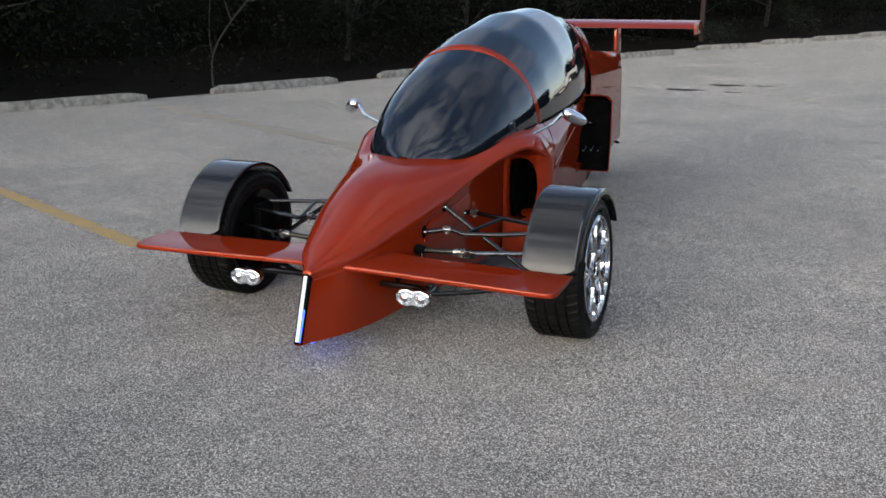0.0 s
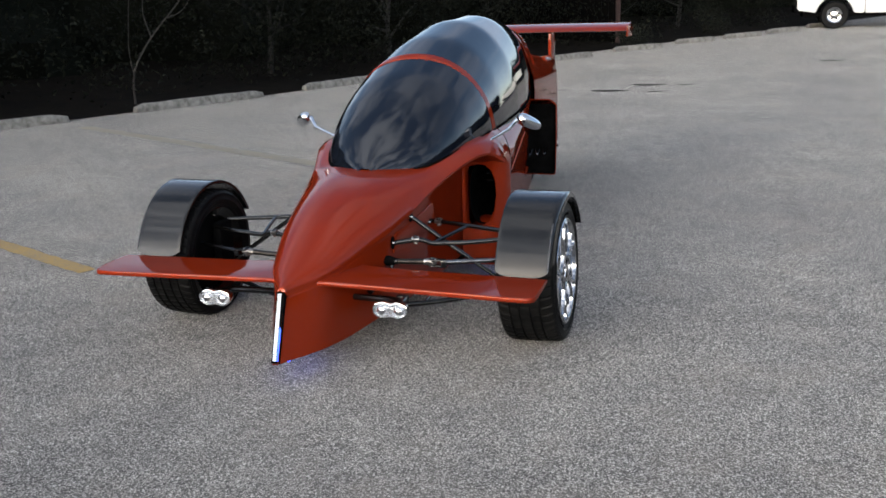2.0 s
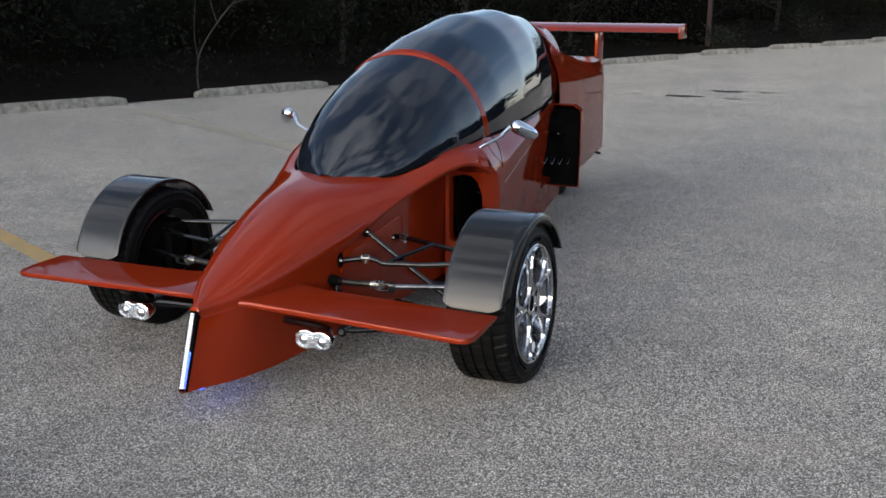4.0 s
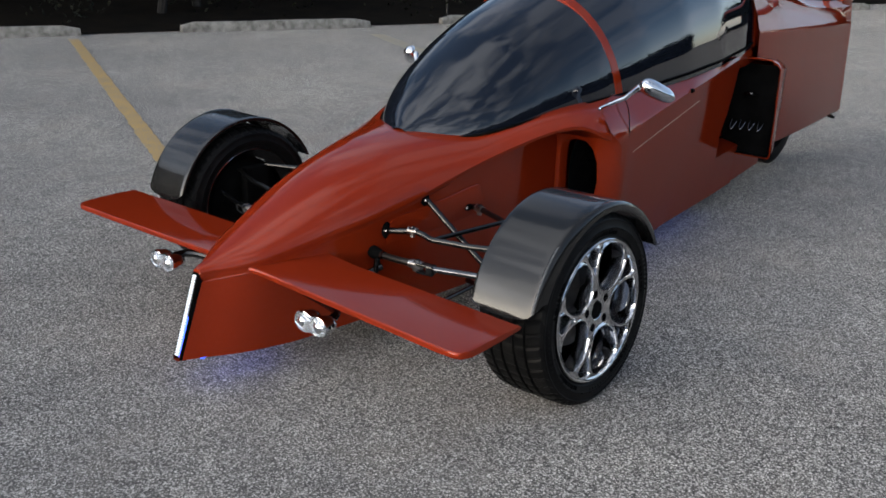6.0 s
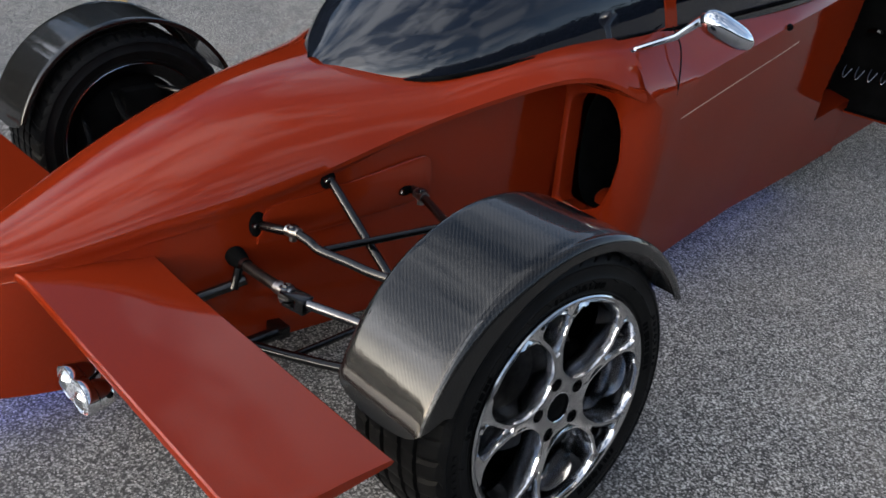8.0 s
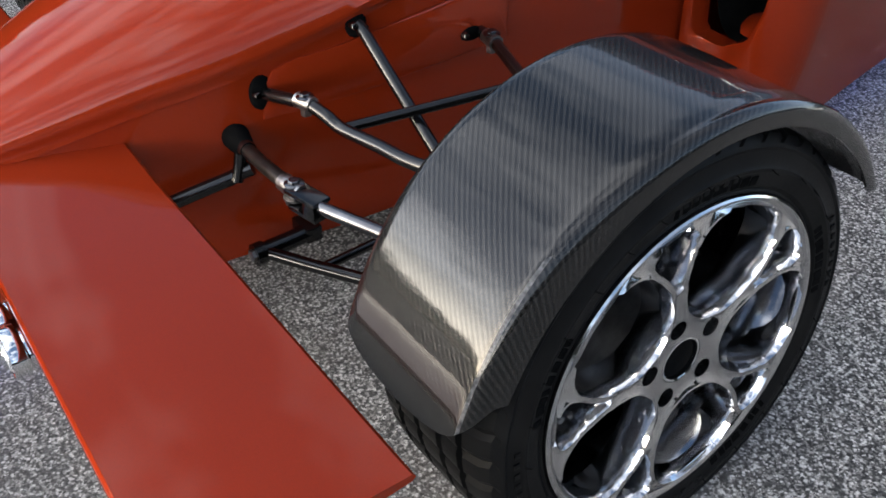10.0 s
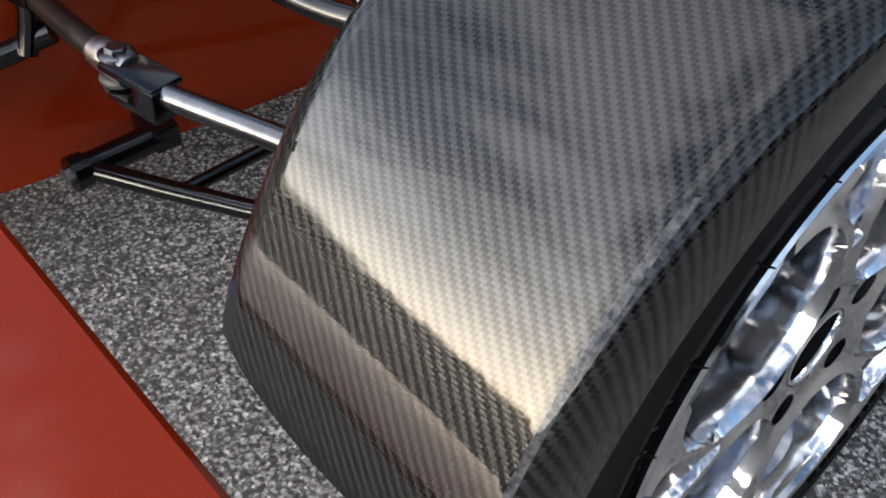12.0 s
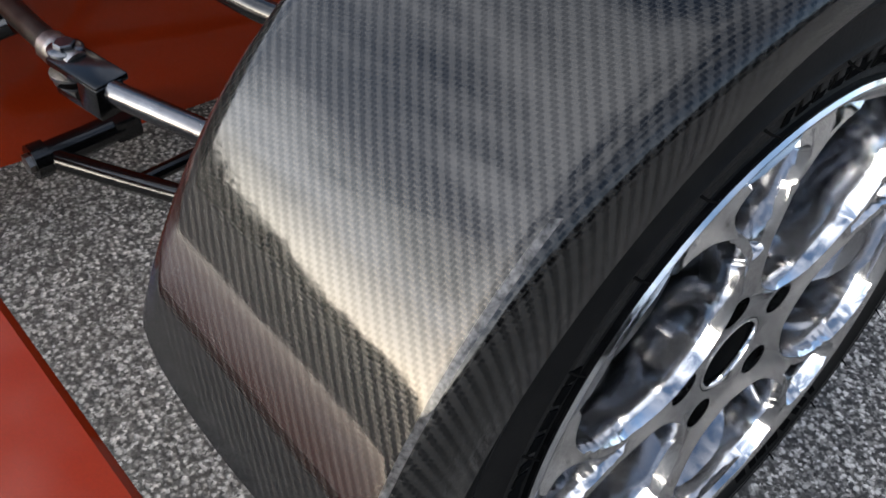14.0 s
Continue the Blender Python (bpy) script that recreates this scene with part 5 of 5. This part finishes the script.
def socket(at, size, sign):
    # A flattened black ball on the wall stands in for a shaded opening.
    bm = bmesh.new()
    bmesh.ops.create_uvsphere(bm, u_segments=16, v_segments=10, radius=1)
    bmesh.ops.transform(bm, matrix=Matrix.Translation(at) @ Matrix.Diagonal((size[0], size[1], size[2], 1)), verts=bm.verts)
    hole = part("mount_hole_dark", side_of(bm, sign), BLACK, car, "black bulge standing in for the dark opening of a suspension mount")
    for dy, dz, r in ((-0.55, 0.1, 0.0065), (0.5, -0.2, 0.0055)):
        p = Vector(at) + Vector((size[0], dy * size[1], dz * size[2]))
        bm = bmesh.new()
        tube(bm, [p - Vector((0.008, 0, 0)), p + Vector((0.006, 0, 0)), p + Vector((0.008, 0, 0))], [r, r, r * 0.8], 6)
        part("mount_bolt", side_of(bm, sign), PLATED, hole, "bright hexagonal mounting bolt")


for sign in (1, -1):
    # upper front arm with its bend
    socket((0.25, -0.187, 0.452), (0.008, 0.022, 0.03), sign)
    rod("wishbone_tube", [(0.245, -0.187, 0.45), (0.345, -0.159, 0.464)], 0.011, BLACK_TUBE, sign, "black rod end shank")
    rod_end((0.347, -0.159, 0.466), (1, 0.3, 0), sign, 0.015)
    rod("wishbone_tube", [(0.355, -0.157, 0.466), (0.39, -0.148, 0.458), (0.42, -0.14, 0.447), (0.50, -0.125, 0.449), (0.58, -0.112, 0.452), (0.72, -0.07, 0.462)], 0.0105, BLACK_TUBE, sign, "bent glossy black suspension tube", True)
    # rear leg and brace of the upper arm
    socket((0.29, 0.2, 0.466), (0.008, 0.036, 0.02), sign)
    rod("wishbone_tube", [(0.255, 0.222, 0.462), (0.335, 0.209, 0.468)], 0.011, BLACK_TUBE, sign)
    rod_end((0.337, 0.209, 0.466), (1, -0.2, 0), sign, 0.016)
    rod("wishbone_tube", [(0.345, 0.208, 0.466), (0.48, 0.16, 0.464), (0.72, 0.06, 0.466)], 0.0105, BLACK_TUBE, sign, "", True)
    rod("brace_tube", [(0.42, -0.138, 0.446), (0.50, 0.152, 0.466)], 0.0085, BLACK_TUBE, sign, "thin black cross brace")
    # push rod
    socket((0.277, -0.022, 0.535), (0.01, 0.02, 0.024), sign)
    rod("push_rod", [(0.265, -0.022, 0.545), (0.30, -0.018, 0.522), (0.48, -0.015, 0.40), (0.70, 0.0, 0.25)], 0.0105, BLACK_TUBE, sign, "black push rod")
    # steering rod with its rubber boot
    bm = bmesh.new()
    tube(bm, bent([(0.228, -0.236, 0.384), (0.242, -0.237, 0.383), (0.255, -0.238, 0.383), (0.268, -0.239, 0.383), (0.28, -0.2395, 0.383)], 4), [0.02, 0.0215, 0.0225, 0.0228, 0.0228, 0.0226, 0.0222, 0.0217, 0.0211, 0.0204, 0.0197, 0.019, 0.0182, 0.0174, 0.0165, 0.0155, 0.014], 16)
    part("rubber_boot", side_of(bm, sign), BLACK, car, "black rubber boot over the steering rack end")
    rod("steering_rod", [(0.272, -0.2395, 0.383), (0.292, -0.24, 0.3835)], 0.0142, BLACK_TUBE, sign)
    rod("steering_rod", [(0.285, -0.24, 0.383), (0.35, -0.242, 0.3855), (0.43, -0.2415, 0.39)], 0.0118, DARK_STEEL, sign, "worn dark steel steering rod")
    rod("clamp_ring", [(0.415, -0.2417, 0.389), (0.432, -0.2415, 0.39)], 0.0145, STEEL, sign, "rusty clamp ring on the steering rod")
    rod_end((0.449, -0.241, 0.392), (1, 0.1, 0), sign, 0.0165)
    turn = Matrix.Rotation(radians(12), 4, "Z") @ Matrix.Rotation(radians(2), 4, "Y")
    bm = bmesh.new()
    box(bm, (0.447, -0.2545, 0.394), (0.512, -0.2205, 0.4015), 0.0025, turn)
    box(bm, (0.452, -0.2535, 0.368), (0.512, -0.2215, 0.3755), 0.0025, turn)
    box(bm, (0.488, -0.2515, 0.37), (0.514, -0.2225, 0.399), 0.004, turn)
    part("steering_fork", side_of(bm, sign), BLACK_TUBE, car, "black fork on the steering rod")
    for k in range(2):
        bm = bmesh.new()
        tube(bm, [(0.449, -0.241, 0.379 - 0.007 * k), (0.449, -0.241, 0.382 - 0.007 * k)], 0.0185 - 0.002 * k, 16)
        part("washer", side_of(bm, sign), STEEL, car, "dull steel washer in the fork")
    rod("steering_rod", [(0.508, -0.233, 0.389), (0.613, -0.198, 0.391), (0.74, -0.157, 0.393)], 0.0108, PLATED, sign, "bright plated steering rod")
    # lower arm with its pivot
    rod("lower_arm_pivot", [(0.285, -0.246, 0.18), (0.283, -0.19, 0.18), (0.279, -0.134, 0.18)], 0.0165, BLACK_TUBE, sign, "black lower arm pivot tube")
    rod("pivot_collar", [(0.2855, -0.256, 0.18), (0.285, -0.238, 0.18)], 0.0205, BLACK_TUBE, sign, "black pivot collar")
    bm = bmesh.new()
    tube(bm, [(0.286, -0.262, 0.18), (0.2857, -0.256, 0.18)], 0.0115, 6)
    part("bolt_head", side_of(bm, sign), STEEL, car, "steel pivot bolt head")
    bm = bmesh.new()
    box(bm, (0.235, -0.16, 0.166), (0.296, -0.128, 0.196), 0.004)
    part("pivot_bracket", side_of(bm, sign), BLACK_TUBE, car, "black lower arm bracket")
    rod("lower_arm", [(0.288, -0.236, 0.18), (0.37, -0.19, 0.18), (0.451, -0.143, 0.181), (0.72, 0.01, 0.2)], 0.0115, BLACK_TUBE, sign, "glossy black lower arm tube")
    rod("lower_arm", [(0.385, -0.178, 0.181), (0.379, -0.083, 0.181), (0.36, 0.15, 0.182)], 0.0085, BLACK_TUBE, sign, "thin black brace of the lower arm")
    rod("lower_arm", [(0.30, 0.2, 0.18), (0.5, 0.12, 0.19), (0.72, 0.04, 0.2)], 0.0105, BLACK_TUBE, sign)
    # bar under the wing
    rod("support_bar", [(0.272, -0.23, 0.338), (0.264, -0.245, 0.332), (0.255, -0.262, 0.322), (0.24, -0.32, 0.308), (0.215, -0.40, 0.284)], 0.0125, BLACK_TUBE, sign, "black support bar under the wing")
    rod("bar_clamp", [(0.262, -0.241, 0.374), (0.263, -0.246, 0.35), (0.266, -0.257, 0.32)], 0.0105, BLACK_TUBE, sign, "black clamp on the support bar")
    bm = bmesh.new()
    box(bm, (0.70, -0.05, 0.2), (0.745, 0.07, 0.47), 0.014)
    part("upright", side_of(bm, sign), BLACK, car, "black wheel upright")

# ---- the white pickup across the lot ----


def pickup():
    tx, ty = 4.02, 27.12
    tz = lie(ty)
    ob = thing("pickup_truck", "white pickup truck parked across the lot by the brush", "truck", "", (tx, ty, tz))
    y0 = 0.02

    def panel(points, depth, bevel=0.03):
        bm = bmesh.new()
        f = bm.faces.new([bm.verts.new((x, y0, z)) for x, z in points])
        ext = bmesh.ops.extrude_face_region(bm, geom=[f])
        bmesh.ops.translate(bm, vec=(0, depth, 0), verts=[v for v in ext["geom"] if isinstance(v, bmesh.types.BMVert)])
        bmesh.ops.bevel(bm, geom=[e for e in bm.edges], offset=bevel, segments=2, affect="EDGES")
        return flip(bm)

    arch = [(0.52 * math.cos(a) - 0.02, 0.40 + 0.52 * math.sin(a)) for a in np.radians(np.linspace(6, 174, 14))]
    bed = [(0.80, 0.44), (0.80, 1.28), (-1.0, 1.3), (-1.02, 0.95), (-1.08, 0.9), (-1.06, 0.55), (-0.62, 0.48)] + list(reversed(arch))
    part("bed_side", panel(bed, 1.75), WHITE, ob, "white cargo bed side with wheel arch")
    cab = [(0.815, 0.44), (0.815, 1.3), (0.95, 1.32), (1.15, 1.85), (2.3, 1.9), (2.95, 1.3), (2.95, 0.44)]
    part("cab", panel(cab, 1.75), WHITE, ob, "white cab with door")
    hoodp = [(2.96, 0.46), (2.96, 1.24), (4.0, 1.16), (4.1, 0.9), (4.1, 0.5)]
    part("bonnet", panel(hoodp, 1.75), WHITE, ob)
    bm = bmesh.new()
    box(bm, (1.2, 0.0, 1.36), (2.25, 0.03, 1.8), 0.01)
    part("side_window", bm, GLASS, ob)
    bm = bmesh.new()
    box(bm, (0.9, -0.012, 0.62), (2.9, 0.03, 0.68), 0.008)
    part("side_moulding", bm, WHITE, ob, "grey-white rubbing strip along the door")
    bm = bmesh.new()
    box(bm, (0.92, -0.02, 1.04), (1.08, 0.03, 1.09), 0.01)
    part("door_handle", bm, BLACK, ob, "black door handle")
    bm = bmesh.new()
    box(bm, (0.803, 0.012, 0.5), (0.812, 0.03, 1.26))
    part("door_gap", bm, BLACK, ob)
    bm = bmesh.new()
    box(bm, (-1.16, 0.1, 0.48), (-1.04, 1.7, 0.66), 0.02)
    part("rear_bumper", bm, BLACK, ob, "dark rear bumper")
    bm = bmesh.new()
    box(bm, (-1.05, 0.0, 0.98), (-0.99, 0.1, 1.26), 0.01)
    part("tail_lamp", bm, RED, ob, "red tail lamp")
    bm = bmesh.new()
    box(bm, (-0.9, 0.15, 0.35), (3.9, 1.6, 0.5), 0.02)
    part("chassis", bm, BLACK, ob)
    for x in (-0.02, 3.4):
        for yy in (0.1, 1.68):
            bm = bmesh.new()
            spin(bm, [(-0.11, 0.23), (-0.115, 0.36), (-0.09, 0.395), (0.09, 0.395), (0.115, 0.36), (0.11, 0.23)], 40)
            m = Matrix.Translation((x, yy, 0.393)) @ Matrix.Rotation(-math.pi / 2, 4, "Z")
            bmesh.ops.transform(bm, matrix=m, verts=bm.verts)
            w = part("truck_tyre", flip(bm), RUBBER, ob)
            bm = bmesh.new()
            spin(bm, [(0.09, 0.235), (0.105, 0.225), (0.08, 0.2), (0.07, 0.17), (0.075, 0.09), (0.1, 0.07), (0.105, 0.0), (0.0, 0.0), (0.0, 0.235)], 32, False)
            bmesh.ops.transform(bm, matrix=m, verts=bm.verts)
            part("truck_rim", flip(bm), STEEL if yy > 1 else RIM, w, "silver steel wheel")
            for k in range(5):
                bm = bmesh.new()
                a = 2 * math.pi * k / 5
                tube(bm, [(0.06, 0.135 * math.sin(a), 0.135 * math.cos(a)), (0.079, 0.135 * math.sin(a), 0.135 * math.cos(a))], 0.032, 10)
                bmesh.ops.transform(bm, matrix=m, verts=bm.verts)
                part("rim_hole", bm, BLACK, w)


pickup()
